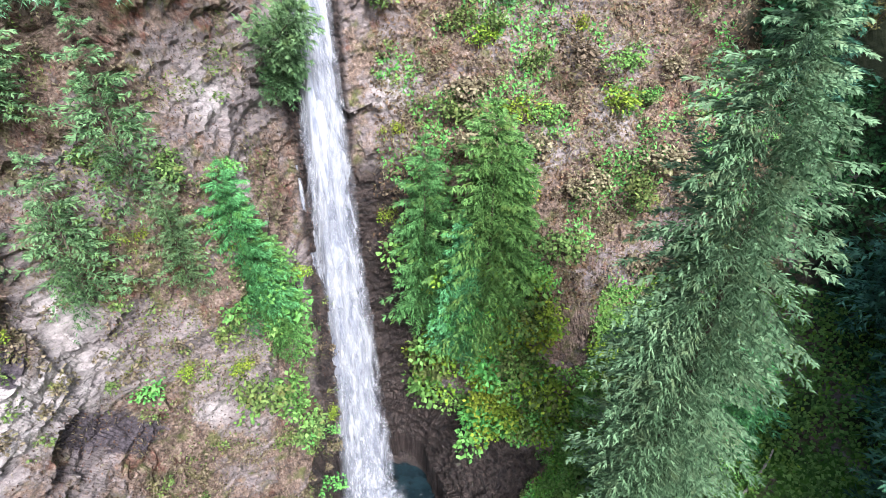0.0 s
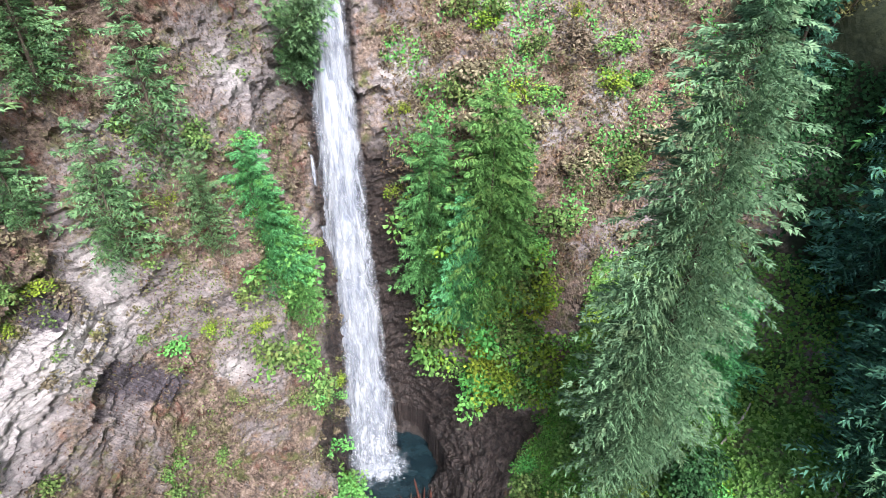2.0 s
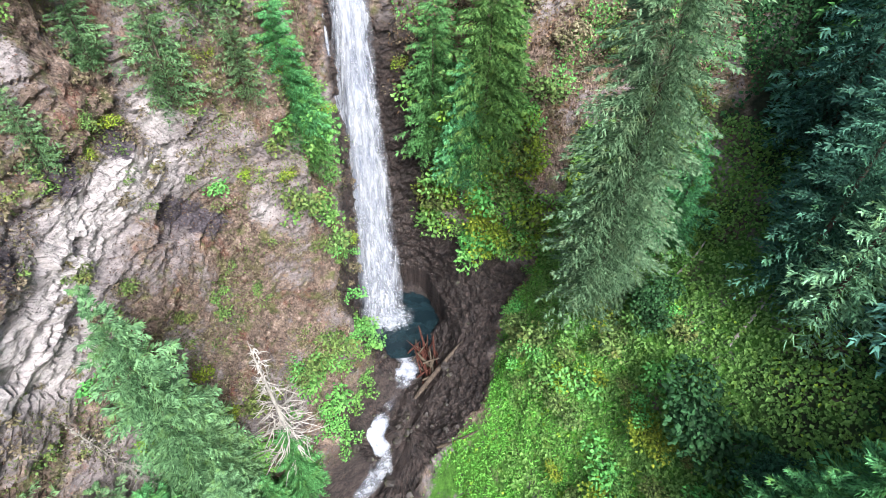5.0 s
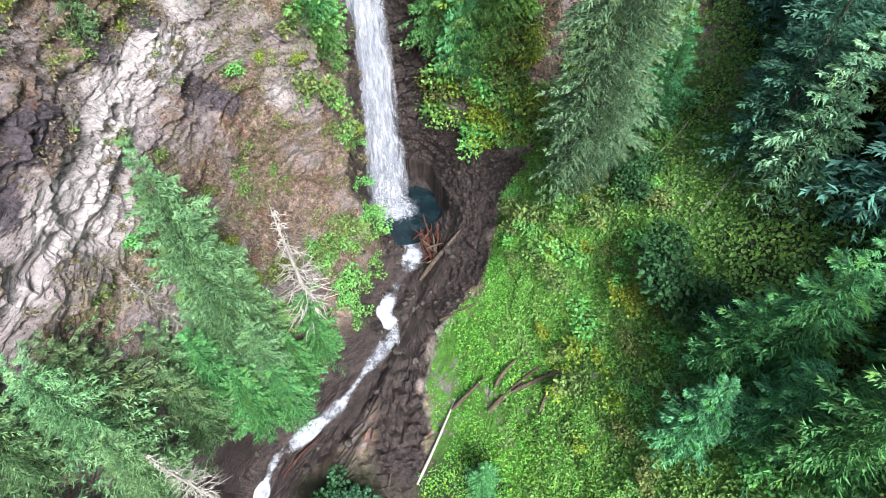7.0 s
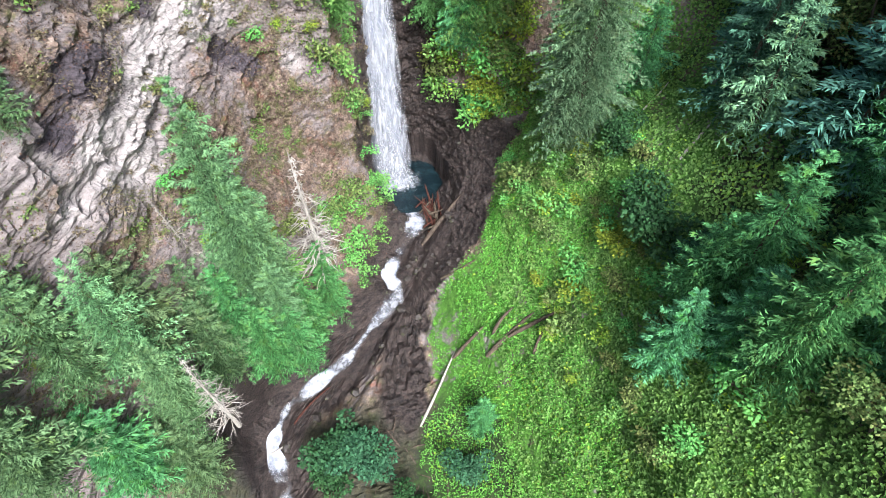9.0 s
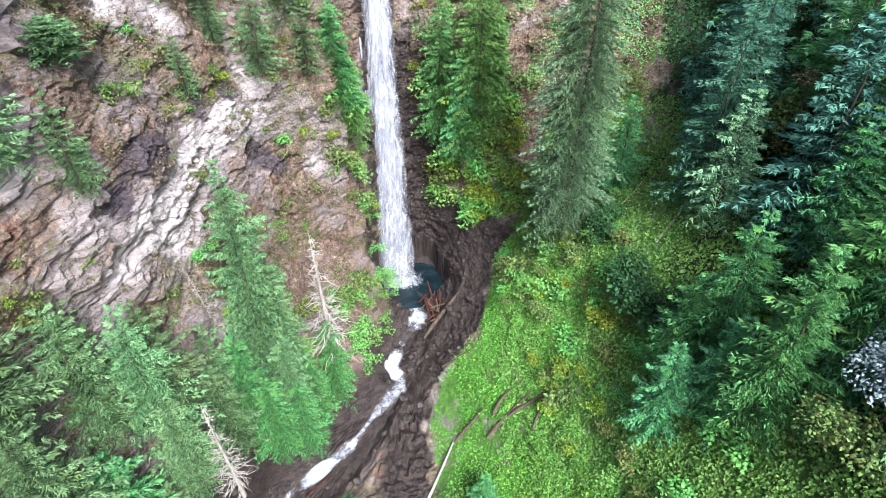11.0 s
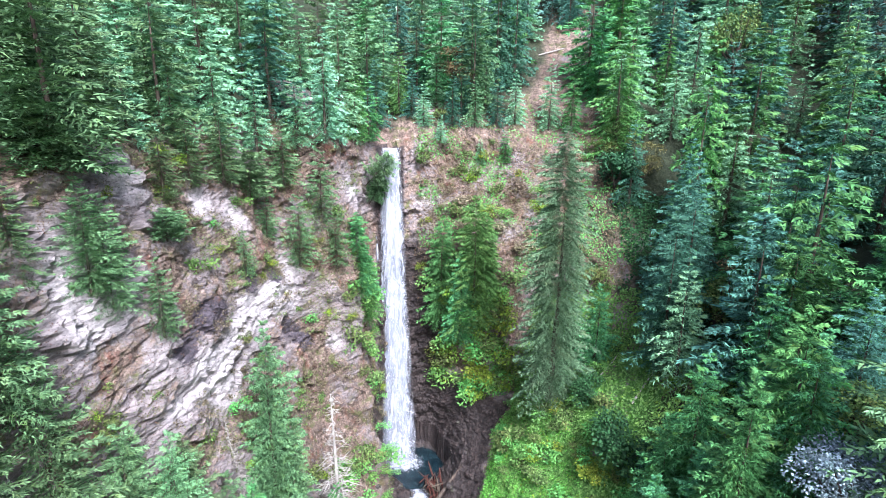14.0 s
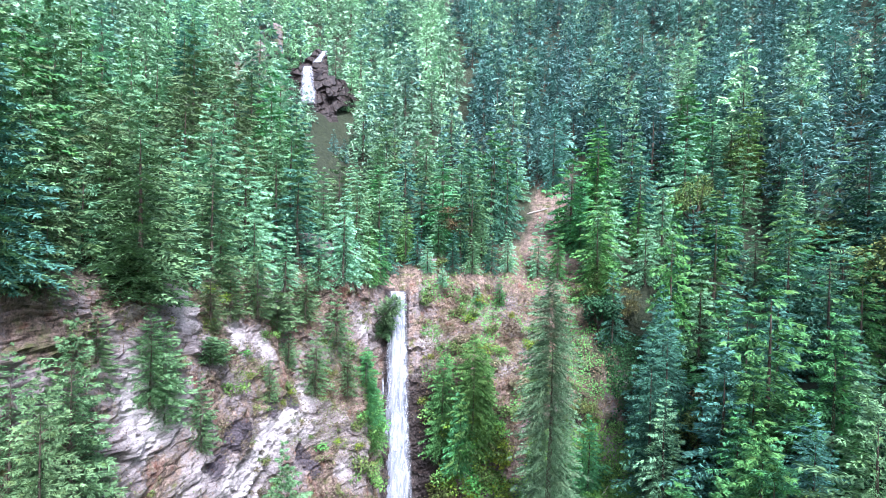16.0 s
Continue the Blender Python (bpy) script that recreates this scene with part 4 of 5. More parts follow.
# on the cliff
for model, own, x, y, h, w, z in [
    (CLIFF_FIRS[0], 20, -30.7, 8.1, 8.5, 1.1, 21.6), (PINES[0], 10, -26.6, 22.8, 8.5, 1.0, 16.6), (CLIFF_FIRS[0], 20, -25.1, 23.9, 6.5, 1.1, 13.2), (CLIFF_FIRS[0], 20, -21.4, 26.0, 10.6, 0.95, 9.0),
    (CLIFF_FIRS[1], 20, -16.9, 29.3, 8.0, 1.0, 8.0), (NICHE_FIRS[0], 19, -14.3, 32.0, 12.8, 0.95, 3.0), (NICHE_FIRS[1], 21, -13.3, 33.2, 11, 1.0, -1.5), (CLIFF_FIRS[1], 20, -25.4, 15.5, 6.0, 0.9, 10.8), (CLIFF_FIRS[0], 20, -19.1, 30.3, 11.8, 0.95, 13.6),
    (PINES[1], 10, -29.1, 4.6, 4.2, 1.5, 17.0), (CLIFF_FIRS[0], 20, -28.5, 0.6, 8.6, 0.9, 9.6), (PALE_FIRS[0], 20, -30.8, -3.2, 11, 0.9, 13.5), (PALE_FIRS[1], 20, -31.6, -4.6, 10, 0.95, 16), (PINES[0], 10, -33.9, -5.2, 8.2, 1.1, 24),
    (CLIFF_FIRS[1], 20, -30.2, 13.6, 9, 1.1, 22), (CLIFF_FIRS[0], 20, -27.8, 17.5, 10, 1.1, 22), (CLIFF_FIRS[0], 20, -23.5, 27.8, 9, 1.1, 20), (FIRS[0], 20, -34.5, 10, 12, 0.9, 26), (FIRS[1], 20, -32, 15, 12, 0.9, 26), (FIRS[2], 20, -29.5, 21, 13, 0.9, 26), (FIRS[0], 20, -26.5, 26.5, 12, 0.9, 25), (FIRS[1], 20, -22.5, 32, 13, 0.9, 24.5), (FIRS[2], 20, -19, 37, 13, 0.9, 25), (CEDARS[0], 24, -15.5, 42, 12, 0.9, 25), (HEMLOCKS[0], 18, -14, 46.5, 11, 0.9, 24.5), (FIRS[1], 20, -36, 2, 14, 0.9, 27), (FIRS[0], 20, -37.5, -6, 15, 0.9, 27)]:
    stand(model, own, x, y, h, 1.25 * w, z)

# the bank on the other side
for model, own, x, y, h, w, z in [
    (NEAR_DARKS[0], 24, 26.8, 16.3, 24, 0.95, -1), (CEDARS[0], 24, 37.6, 36.9, 34, 0.75, 10), (NEAR_DARKS[1], 24, 50, 24, 29, 1, None), (NEAR_HEMLOCKS[0], 18, 34.4, 5.1, 17, 1.1, None), (NEAR_HEMLOCKS[0], 18, 38.5, -2.8, 20, 1.1, None),
    (NEAR_HEMLOCKS[0], 18, 27.5, 61.6, 16, 1.1, None), (CEDARS[1], 24, 39.4, 59.6, 13.5, 1.2, None), (NEAR_HEMLOCKS[1], 18, 55.9, 53.9, 15, 1.1, None), (NEAR_DARKS[1], 24, 26.2, 85, 24, 0.8, None),
    (NEAR_HEMLOCKS[0], 18, 24.2, -8.4, 17.5, 1.0, -5.2), (NEAR_HEMLOCKS[1], 18, 29.3, -8.4, 18, 1.1, None), (NEAR_HEMLOCKS[1], 18, 23.9, -0.8, 17, 1.1, -7), (NEAR_HEMLOCKS[0], 18, 21.4, 0.2, 12, 1.2, None), (NEAR_HEMLOCKS[1], 18, 19.3, -3.8, 12, 1.2, None),
    (NEAR_HEMLOCKS[0], 18, 23.0, -5, 12, 1.3, None), (NEAR_HEMLOCKS[1], 18, 32.4, 4, 13, 1.3, None), (NEAR_HEMLOCKS[0], 18, 31, -3, 15, 1.1, None), (NEAR_DARKS[0], 24, 36, 10, 24, 1, None), (NEAR_DARKS[0], 24, 30.5, 21, 25, 1, None),
    (NEAR_HEMLOCKS[0], 18, 21, 26, 13, 1.1, None), (NEAR_HEMLOCKS[1], 18, 18, 27.5, 12, 1.1, None), (NEAR_DARKS[1], 24, 33, 29, 24, 1, None), (NEAR_HEMLOCKS[1], 18, 4.0, -3.2, 7.5, 1.2, None)]:
    stand(model, own, x, y, h, w, z)
for model, own, x, y, h, w in [
    (SILVER, 10, 30.2, -12.5, 10, 1.0), (SILVER, 10, 33.5, -15, 10, 1.0), (TAWNY, 9, 0.5, 58.5, 10.5, 1.0), (MAPLES[0], 8, 52.5, 61.5, 18, 0.7), (MAPLES[1], 8, 67, 70, 13, 0.9), (MAPLES[0], 8, 26.2, 50.4, 6.5, 1.1),
    (MAPLES[1], 8, 28.6, 51.6, 7.5, 1.1), (TAWNY, 9, 35, 14.6, 9, 1.1), (MAPLES[1], 8, 33, 17, 8, 1.1), (TAWNY, 9, 32, 46, 9, 1.0), (MAPLES[0], 8, 22, 36, 7, 1.1), (MAPLES[1], 8, 34, -8, 8, 1.1), (MAPLES[0], 8, 28, -14, 8, 1.1)]:
    stand(model, own, x, y, h, w)
for x, y, h in [(19.6, 7.8, 5.5), (18.0, 18.2, 3.6), (28.0, 46.8, 6.5), (22.5, 3.5, 3)]:
    stand(DUSKY, 3, x, y, h)

CO = _co.reshape(-1, 3)
NORMALS = np.empty(len(CO) * 3, np.float32)
_me.vertex_normals.foreach_get("vector", NORMALS)
NORMALS = NORMALS.reshape(-1, 3)


def spots(mask, n, cell=1.0):
    """Places on the ground within the mask, at most one to a cell."""
    index = np.flatnonzero(mask)
    rng.shuffle(index)
    taken, out = set(), []
    for i in index:
        key = tuple((CO[i] / cell).astype(int))
        if key not in taken:
            taken.add(key)
            out.append(i)
            if len(out) == n:
                break
    return out


X, Y, Z = CO.T
cover = rough_noise(CO / 4.0, 3, 77)
niche = (X > -1.5) & (X < 10) & (Y > 33) & (Y < 43) & (Z > -18) & (Z < 0)
for i in spots(niche, 80, 1.3):
    kind = YELLOWS if rng.random() < 0.6 else SHRUBS
    stand(kind[int(rng.integers(2))], 2, X[i], Y[i], rng.uniform(1.8, 4.2), 1.0, Z[i] - 0.4)
by_fall = (X > -16) & (X < -11.5) & (Y > 28) & (Y < 36) & (Z > -14) & (Z < 6)
for i in spots(by_fall, 14, 1.5):
    stand(SHRUBS[int(rng.integers(3))], 2, X[i], Y[i], rng.uniform(1.5, 3.2), 1.0, Z[i] - 0.4)
cliff_left = (X < -11) & (X > -40) & (Y > -8) & (Y < 40) & (Z > -20) & (Z < 26) & (cover > 0.05)
for i in spots(cliff_left, 45, 2.6):
    kind = YELLOWS if rng.random() < 0.45 else SHRUBS
    stand(kind[int(rng.integers(2))], 2, X[i], Y[i], rng.uniform(0.9, 1.9), 1.1, Z[i] - 0.2)
slope_back = (X > -6) & (X < 24) & (Y > 38) & (Y < 60) & (Z > 0) & (Z < 34)
for i in spots(slope_back, 45, 2.6):
    kind = DRY if rng.random() < 0.5 else SHRUBS if rng.random() < 0.75 else YELLOWS
    stand(kind[int(rng.integers(2))], 2, X[i], Y[i], rng.uniform(1.2, 2.8), 1.1, Z[i] - 0.2)
on_rock = (X < -10) & (X > -42) & (Y > -12) & (Y < 42) & (Z > -24) & (Z < 28)
for name, label, mask, count, tall, leaves, size, material in (
    ("cliff_scrub", "tawny dry scrub on the cliff's ledges", on_rock & (cover > -0.1), 260, 0.9, 70, 0.22, DRY_LEAF),
    ("cliff_greens", "olive green low scrub on the cliff's ledges", on_rock & (cover > 0.05), 150, 0.8, 70, 0.2, OLIVE_LEAF),
    ("slope_scrub", "tawny dry scrub on the brown slope", slope_back, 170, 1.1, 70, 0.24, DRY_LEAF),
    ("slope_greens", "olive green low scrub on the brown slope", slope_back & (cover > 0.0), 110, 1.0, 70, 0.24, OLIVE_LEAF)):
    bush_mass(name, label, [(X[i], Y[i], Z[i], tall * rng.uniform(0.6, 1.4)) for i in spots(mask, count, 0.9)], leaves, size, material)
bank_right = (X > 7) & (X < 30) & (Y > -12) & (Y < 36) & (Z > -22) & (Z < 2) & (cover > -0.05)
for i in spots(bank_right, 110, 2.4):
    kind = YELLOWS if rng.random() < 0.2 else SHRUBS
    stand(kind[int(rng.integers(2))], 2, X[i], Y[i], rng.uniform(1.0, 2.4), 1.2, Z[i] - 0.3)
stream_left = (X > -22) & (X < -9) & (Y > 4) & (Y < 32) & (Z > -31) & (Z < -18)
for i in spots(stream_left, 30, 2.0):
    stand(SHRUBS[int(rng.integers(3))], 2, X[i], Y[i], rng.uniform(1.0, 2.6), 1.2, Z[i] - 0.3)
for x, y, h in [(-12.8, -4.4, 4.5), (-10.6, -5.4, 4.2), (-8.6, -6.6, 3.4), (-13.4, -7.2, 4.0), (-3.5, -11, 3), (2.5, -8, 3.2)]:
    stand(DUSKY, 3, x, y, h, 1.1)


# the woods on the slopes: nearer trees singly, the far ones as one mass
def wooded(x, y, z):
    scar = abs(x - 14 - 0.36 * (y - 50)) < 3.2 and y < 86 and x > 6
    gully = abs(x + 10.5) < 2.0 and 36 < y < 50.5
    back = -8 < x < 16 and y < 52.5
    hill = z > 24.5 and y > -25 and not back
    bank = x > 27 and z > -3
    return (hill or bank) and not scar and not gully


def falls_view(x, y, half):
    """The treeless gully below the upper falls."""
    return 60 < y < 126 and abs(x + 3.5 + 0.212 * (y + 62)) < half


placed = []
for _ in range(6000):
    if len(placed) == 150:
        break
    x, y = rng.uniform(-66, 72), rng.uniform(-22, 82)
    z = ground_z(x, y)
    if not wooded(x, y, z) or falls_view(x, y, 7) or any((x - a) ** 2 + (y - b) ** 2 < 29 for a, b in placed):
        continue
    placed.append((x, y))
    right = x > 8
    roll = rng.random()
    kind, own = (DARKS, 24) if roll < (0.38 if right else 0.08) else (CLIFF_FIRS, 20) if not right and roll < 0.45 else (FIRS, 20) if roll < (0.7 if right else 0.88) else (HEMLOCKS, 18) if not right else (CEDARS, 24) if roll < 0.76 else (HEMLOCKS, 18) if roll < 0.93 else (MAPLES, 13)
    if y < 6:
        kind = {id(DARKS): NEAR_DARKS, id(FIRS): NEAR_FIRS, id(CLIFF_FIRS): NEAR_FIRS, id(HEMLOCKS): NEAR_HEMLOCKS}.get(id(kind), kind)
    stand(kind[int(rng.integers(len(kind)))], own, x, y, rng.uniform(13, 23) * (1.1 if right else 1), rng.uniform(1.05, 1.4), z)


# the brow at the cliff's far end
edge = []
for _ in range(3000):
    if len(edge) == 22:
        break
    x, y = rng.uniform(-64, -36), rng.uniform(-34, 24)
    z = ground_z(x, y)
    if z < 21 or any((x - a) ** 2 + (y - b) ** 2 < 26 for a, b in edge):
        continue
    edge.append((x, y))
    stand(PALE_FIRS[int(rng.integers(2))] if y < 0 else FIRS[int(rng.integers(3))], 20, x, y, rng.uniform(13, 24), rng.uniform(0.9, 1.2), z)


def far_woods(count):
    """The wooded hillside beyond: many simple firs in one mesh."""
    shapes = []
    for k in range(6):
        own = np.random.default_rng(200 + k)
        few = k > 2
        shapes.append((frond_crown(own, 20, 4.9, 0.04, 56 if few else 84, 3, 2, 0.22, 0.9, 0.3, 1.0), tapered_trunk(12, 0.22, 0.1, 3, 3)))
    V, F, M, T, n, made = [], [], [], [], 0, set()
    tries = 0
    while len(made) < count and tries < 60000:
        tries += 1
        y = rng.uniform(-20, 260)
        x = rng.uniform(-1.0, 1.0) * (62 + 0.82 * max(y, 0))
        if -66 < x < 72 and y < 82:
            continue
        z = ground_z(x, y)
        cell = (int(x / 6.9), int(y / 6.9))
        upper = falls_view(x, y, 10.5) or math.hypot(x + 57, y - 104) < 9
        if not wooded(x, y, z) or cell in made or (upper and y > 105):
            continue
        made.add(cell)
        (v, f), (tv, tf) = shapes[int(rng.integers(3)) + (3 if y > 125 else 0)]
        s, a, shade = (rng.uniform(0.8, 1.3) + 0.5 * rng.random() ** 3) * (0.38 if upper else 1), rng.uniform(0, 6.28), rng.random()
        turn = np.array([[math.cos(a), -math.sin(a), 0], [math.sin(a), math.cos(a), 0], [0, 0, 1]]) * s
        tf = np.concatenate([tf[:, [0, 1, 2]], tf[:, [0, 2, 3]]])
        for vv, ff, m in ((v, f, 0), (tv, tf, 1)):
            # most crowns left of x = 0 get the green with light painted in
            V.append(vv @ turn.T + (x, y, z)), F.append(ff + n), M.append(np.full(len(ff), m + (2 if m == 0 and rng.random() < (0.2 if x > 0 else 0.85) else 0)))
            T.append(np.full(len(vv), shade))
            n += len(vv)
    me = sheet("far_woods", np.concatenate(V), np.concatenate(F))
    attribute(me, "tone", np.concatenate(T))
    for mat in (HAZED_FIR, BARK, LIT_FAR_GREEN):
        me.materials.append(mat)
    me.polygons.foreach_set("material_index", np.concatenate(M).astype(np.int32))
    return me


tagged(new("far_woods", far_woods(900)), "dense green conifer forest covering the far hillside", "forest", kind="stuff")


# ---- leaves and grass on the banks ----
def scatter(name, mask, n, size, upright, material, thin=0.8, leafy=False):
    index = np.flatnonzero(mask)
    room = (np.hypot(X[index] - MIDX, Y[index] - MIDY) + 2) ** 1.6
    index = rng.choice(index, n, p=room / room.sum())
    jitter = rng.normal(0, 0.3, (n, 3))
    nor = NORMALS[index] * np.sign(NORMALS[index][:, 2:] + 1e-6)
    pos = CO[index] + jitter - nor * (jitter * nor).sum(1, keepdims=True) + nor * rng.uniform(0.02, 0.3, n)[:, None]
    way = unit(np.cross(nor, rng.normal(0, 1, (n, 3))) + nor * upright + (0, 0, 0.2 * upright))
    side = unit(np.cross(nor, way) + rng.normal(0, 0.2, (n, 3)))
    long = size * rng.uniform(0.55, 1.4, n)
    me = sheet(name, *(blades if leafy else needles)(pos, way, side, long, thin * long, 0.25))
    me.materials.append(material)
    return me


green_bank = (X < 32) & (Y > -26) & (Y < 38) & (Z > -35) & (Z < 3) & (X > bank_edge(Y) + 2.0 * rough_noise(CO / 5.0, 4, 41) + 1.2 * rough_noise(CO / 2.2, 4, 47))
thick = rough_noise(CO / 3.0, 3, 91)
tagged(new("leafy_ground_cover", scatter("leafy_ground_cover", green_bank & (X > 7 + 4 * thick) & (thick > -0.4), 78000, 0.33, 0.35, LEAF, 0.85, True)), "bright green broad leaves carpeting the bank", "ground cover", kind="stuff")
tagged(new("bank_grass", scatter("bank_grass", green_bank & (X < 16) & (Y < 34) & (thick > -0.2), 80000, 0.27, 0.7, GRASS, 0.4)), "lush yellow-green grass on the sloping bank", "grass", kind="stuff")
tagged(new("yellowing_leaves", scatter("yellowing_leaves", green_bank & (thick > 0.12), 4500, 0.32, 0.4, YELLOW_LEAF, 0.8, True)), "yellowing leaves among the green cover", "ground cover", kind="stuff")
# under the firs the leaves take a darker green; shade is in their colour
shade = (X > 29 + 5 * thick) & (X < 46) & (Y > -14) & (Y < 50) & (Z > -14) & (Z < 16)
tagged(new("shaded_undergrowth", scatter("shaded_undergrowth", shade & (thick > -0.5), 20000, 0.42, 0.5, DARK_LEAF, 0.8, True)), "ferns and leaves under the firs, their green darkened for the shade", "undergrowth", kind="stuff")
bare_stone = patch(X, Y, Z, BARE_ROCK) > 0.35
tufts = ~bare_stone & (X < -9) & (X > -42) & (Y > -14) & (Y < 42) & (Z > -30) & (Z < 30) & (cover > -0.1)
tagged(new("cliff_tufts", scatter("cliff_tufts", tufts, 36000, 0.24, 0.8, DRY_LEAF, 0.3)), "dry grass tufts on the cliff ledges", "grass", kind="stuff")
tagged(new("cliff_moss", scatter("cliff_moss", tufts & (cover > 0.1), 16000, 0.2, 0.6, OLIVE_LEAF, 0.6)), "small green plants in the cracks of the cliff", "ground cover", kind="stuff")
litter = (X > -6) & (X < 30) & (Y > 37) & (Y < 62) & (Z > -2) & (Z < 34)
tagged(new("slope_tufts", scatter("slope_tufts", litter & (cover > -0.2), 15000, 0.40, 0.7, DRY_LEAF, 0.2)), "dry grass and twigs on the red slope", "grass", kind="stuff")
tagged(new("slope_plants", scatter("slope_plants", litter & (cover > 0.08), 9000, 0.32, 0.6, LEAF, 0.7)), "low green plants on the red slope", "ground cover", kind="stuff")


DUST = foliage_material("fallen_leaves", (0.055, 0.028, 0.017), (0.187, 0.121, 0.077), (0.110, 0.083, 0.050), 0.15)
tagged(new("cliff_litter", scatter("cliff_litter", ~bare_stone & (X < -8) & (X > -42) & (Y > -14) & (Y < 46) & (Z > -33) & (Z < 30), 32000, 0.13, 0.3, DUST, 0.7)), "brown fallen leaves and twigs on the cliff ledges", "leaf litter", kind="stuff")
tagged(new("slope_litter", scatter("slope_litter", litter, 12000, 0.3, 0.35, DUST, 0.6)), "brown fallen leaves and twigs on the red slope", "leaf litter", kind="stuff")

# ---- logs, boulders and the upper falls ----
RED_WOOD = bark_material("red_brown_driftwood", (0.022, 0.008, 0.007), (0.095, 0.036, 0.026))
DARK_WOOD = bark_material("dark_wet_wood", (0.035, 0.028, 0.022), (0.12, 0.095, 0.07))


def log_mesh(rng, start, end, thick, material, sides=8, rings=7):
    """A slightly bent, tapered log with broken ends."""
    a, b = np.array(start, float), np.array(end, float)
    far = np.linalg.norm(b - a)
    s = np.linspace(0, 1, rings)[:, None]
    c = (b - a) * s + rng.normal(0, 0.02, 3) * far * np.sin(s * math.pi)
    w = unit(b - a)
    u = unit(np.cross(w, (0.2, 0.3, 0.9)))
    v = np.cross(w, u)
    r = thick * (1 - 0.45 * s) * (1 + rng.normal(0, 0.06, (rings, 1)))
    r[0] *= 0.55
    r[-1] *= 0.5
    p = np.stack([c + r * (u * math.cos(k) + v * math.sin(k)) for k in np.linspace(0, 2 * math.pi, sides, endpoint=False)], 1).reshape(-1, 3)
    q = np.concatenate([p, c[:1] - w * 0.02, c[-1:] + w * 0.1])
    f = grid_faces(rings, sides, True)
    k = np.arange(sides)
    caps = np.concatenate([np.stack([k, (k + 1) % sides, 0 * k + len(p), 0 * k + len(p)], 1), np.stack([len(p) - sides + k, len(p) - sides + (k + 1) % sides, 0 * k + len(p) + 1, 0 * k + len(p) + 1], 1)])
    me = bpy.data.meshes.new("log")
    me.from_pydata(q.tolist(), [], f.tolist() + [list(c[:3]) for c in caps.tolist()])
    me.materials.append(material)
    return me


def lay_log(start, end, thick, material, label, group="driftwood logs", lift=0.0, fit=True):
    a, b = list(start), list(end)
    if fit:
        a[2], b[2] = ground_z(a[0], a[1]) + thick * 0.6 + lift, ground_z(b[0], b[1]) + thick * 0.4 + lift
    ob = tagged(new("log", log_mesh(rng, a, b, thick, material)), label, "log", group)
    ob.location = a
    return ob


for k in range(64):
    s = rng.random()
    x, y = -3.4 + 3.0 * s + rng.normal(0, 0.8), 30.2 - 5.0 * s + rng.normal(0, 0.8)
    a, far = rng.normal(1.95, 0.4) - 0.9 * (rng.random() < 0.3), rng.uniform(1.2, 3.4)
    z = -29.9 + 0.05 * k * rng.random() - 0.4 * s
    lay_log((x - 0.5 * far * math.cos(a), y - 0.5 * far * math.sin(a), z - 0.3), (x + 0.5 * far * math.cos(a), y + 0.5 * far * math.sin(a), z + rng.normal(0.2, 0.4)), rng.uniform(0.08, 0.2),
            RED_WOOD if rng.random() < 0.7 else DARK_WOOD, "red-brown driftwood log in the jam below the pool", "logs of the jam", fit=False)
for start, end, thick, material, label in [
    ((-3.6, 24.2, 0), (2.3, 28.0, 0), 0.36, BARK, "long grey-brown log lying up the wet bank"), ((-0.8, 16.6, 0), (3.7, 16.4, 0), 0.22, DARK_WOOD, "brown log lying across the wet rock"),
    ((-3.1, -2.2, 0), (1.2, 6.7, 0), 0.2, BLEACHED, "long weathered pole lying on the bank"), ((4.7, 3.9, 0), (9.9, 6.8, 0), 0.24, DARK_WOOD, "dark fallen log on the grassy bank"),
    ((5.4, 6.0, 0), (7.8, 8.4, 0), 0.18, DARK_WOOD, "dark fallen log on the grassy bank"), ((0.8, 5.4, 0), (4.4, 7.6, 0), 0.18, DARK_WOOD, "dark fallen log on the grassy bank"),
    ((7.1, 5.0, 0), (12.7, 5.6, 0), 0.2, DARK_WOOD, "dark fallen log on the grassy bank"), ((9.5, 1.8, 0), (11.0, 4.8, 0), 0.17, DARK_WOOD, "dark fallen log on the grassy bank"),
    ((20.8, 21.6, 0), (23.8, 24.4, 0), 0.13, BLEACHED, "thin bleached trunk lying on the leafy bank"), ((22.6, 13.6, 0), (26.3, 16.8, 0), 0.2, BLEACHED, "bleached leaning trunk on the leafy bank"),
    ((25.3, 11.7, 0), (30.6, 10.6, 0), 0.22, BARK, "brown fallen trunk under the firs"), ((28.6, 9.1, 0), (32.0, 15.9, 0), 0.16, BARK, "brown fallen trunk under the firs"),
    ((-19.3, -0.6, 0), (-15.2, 4.2, 0), 0.17, RED_WOOD, "red-brown log beside the stream"), ((-22.4, -4.1, 0), (-20.1, -2.9, 0), 0.14, BLEACHED, "short bleached log by the stream"),
    ((-3.0, 31.2, 0), (-1.2, 35.1, 0), 0.13, DARK_WOOD, "thin dark log sloping out of the pool"), ((19.7, 64.7, 0), (22.3, 74.9, 0), 0.2, BLEACHED, "bleached trunk lying down the bare scar"),
    ((18.5, 77.1, 0), (24.2, 79.0, 0), 0.2, BLEACHED, "bleached trunk lying across the bare scar"), ((22, 70, 0), (25.5, 72, 0), 0.15, BLEACHED, "bleached trunk lying across the bare scar")]:
    on_bank = label == "dark fallen log on the grassy bank"
    lay_log(start, end, thick * (1.5 if on_bank else 1), material, label, lift=0.22 if on_bank else 0.0)
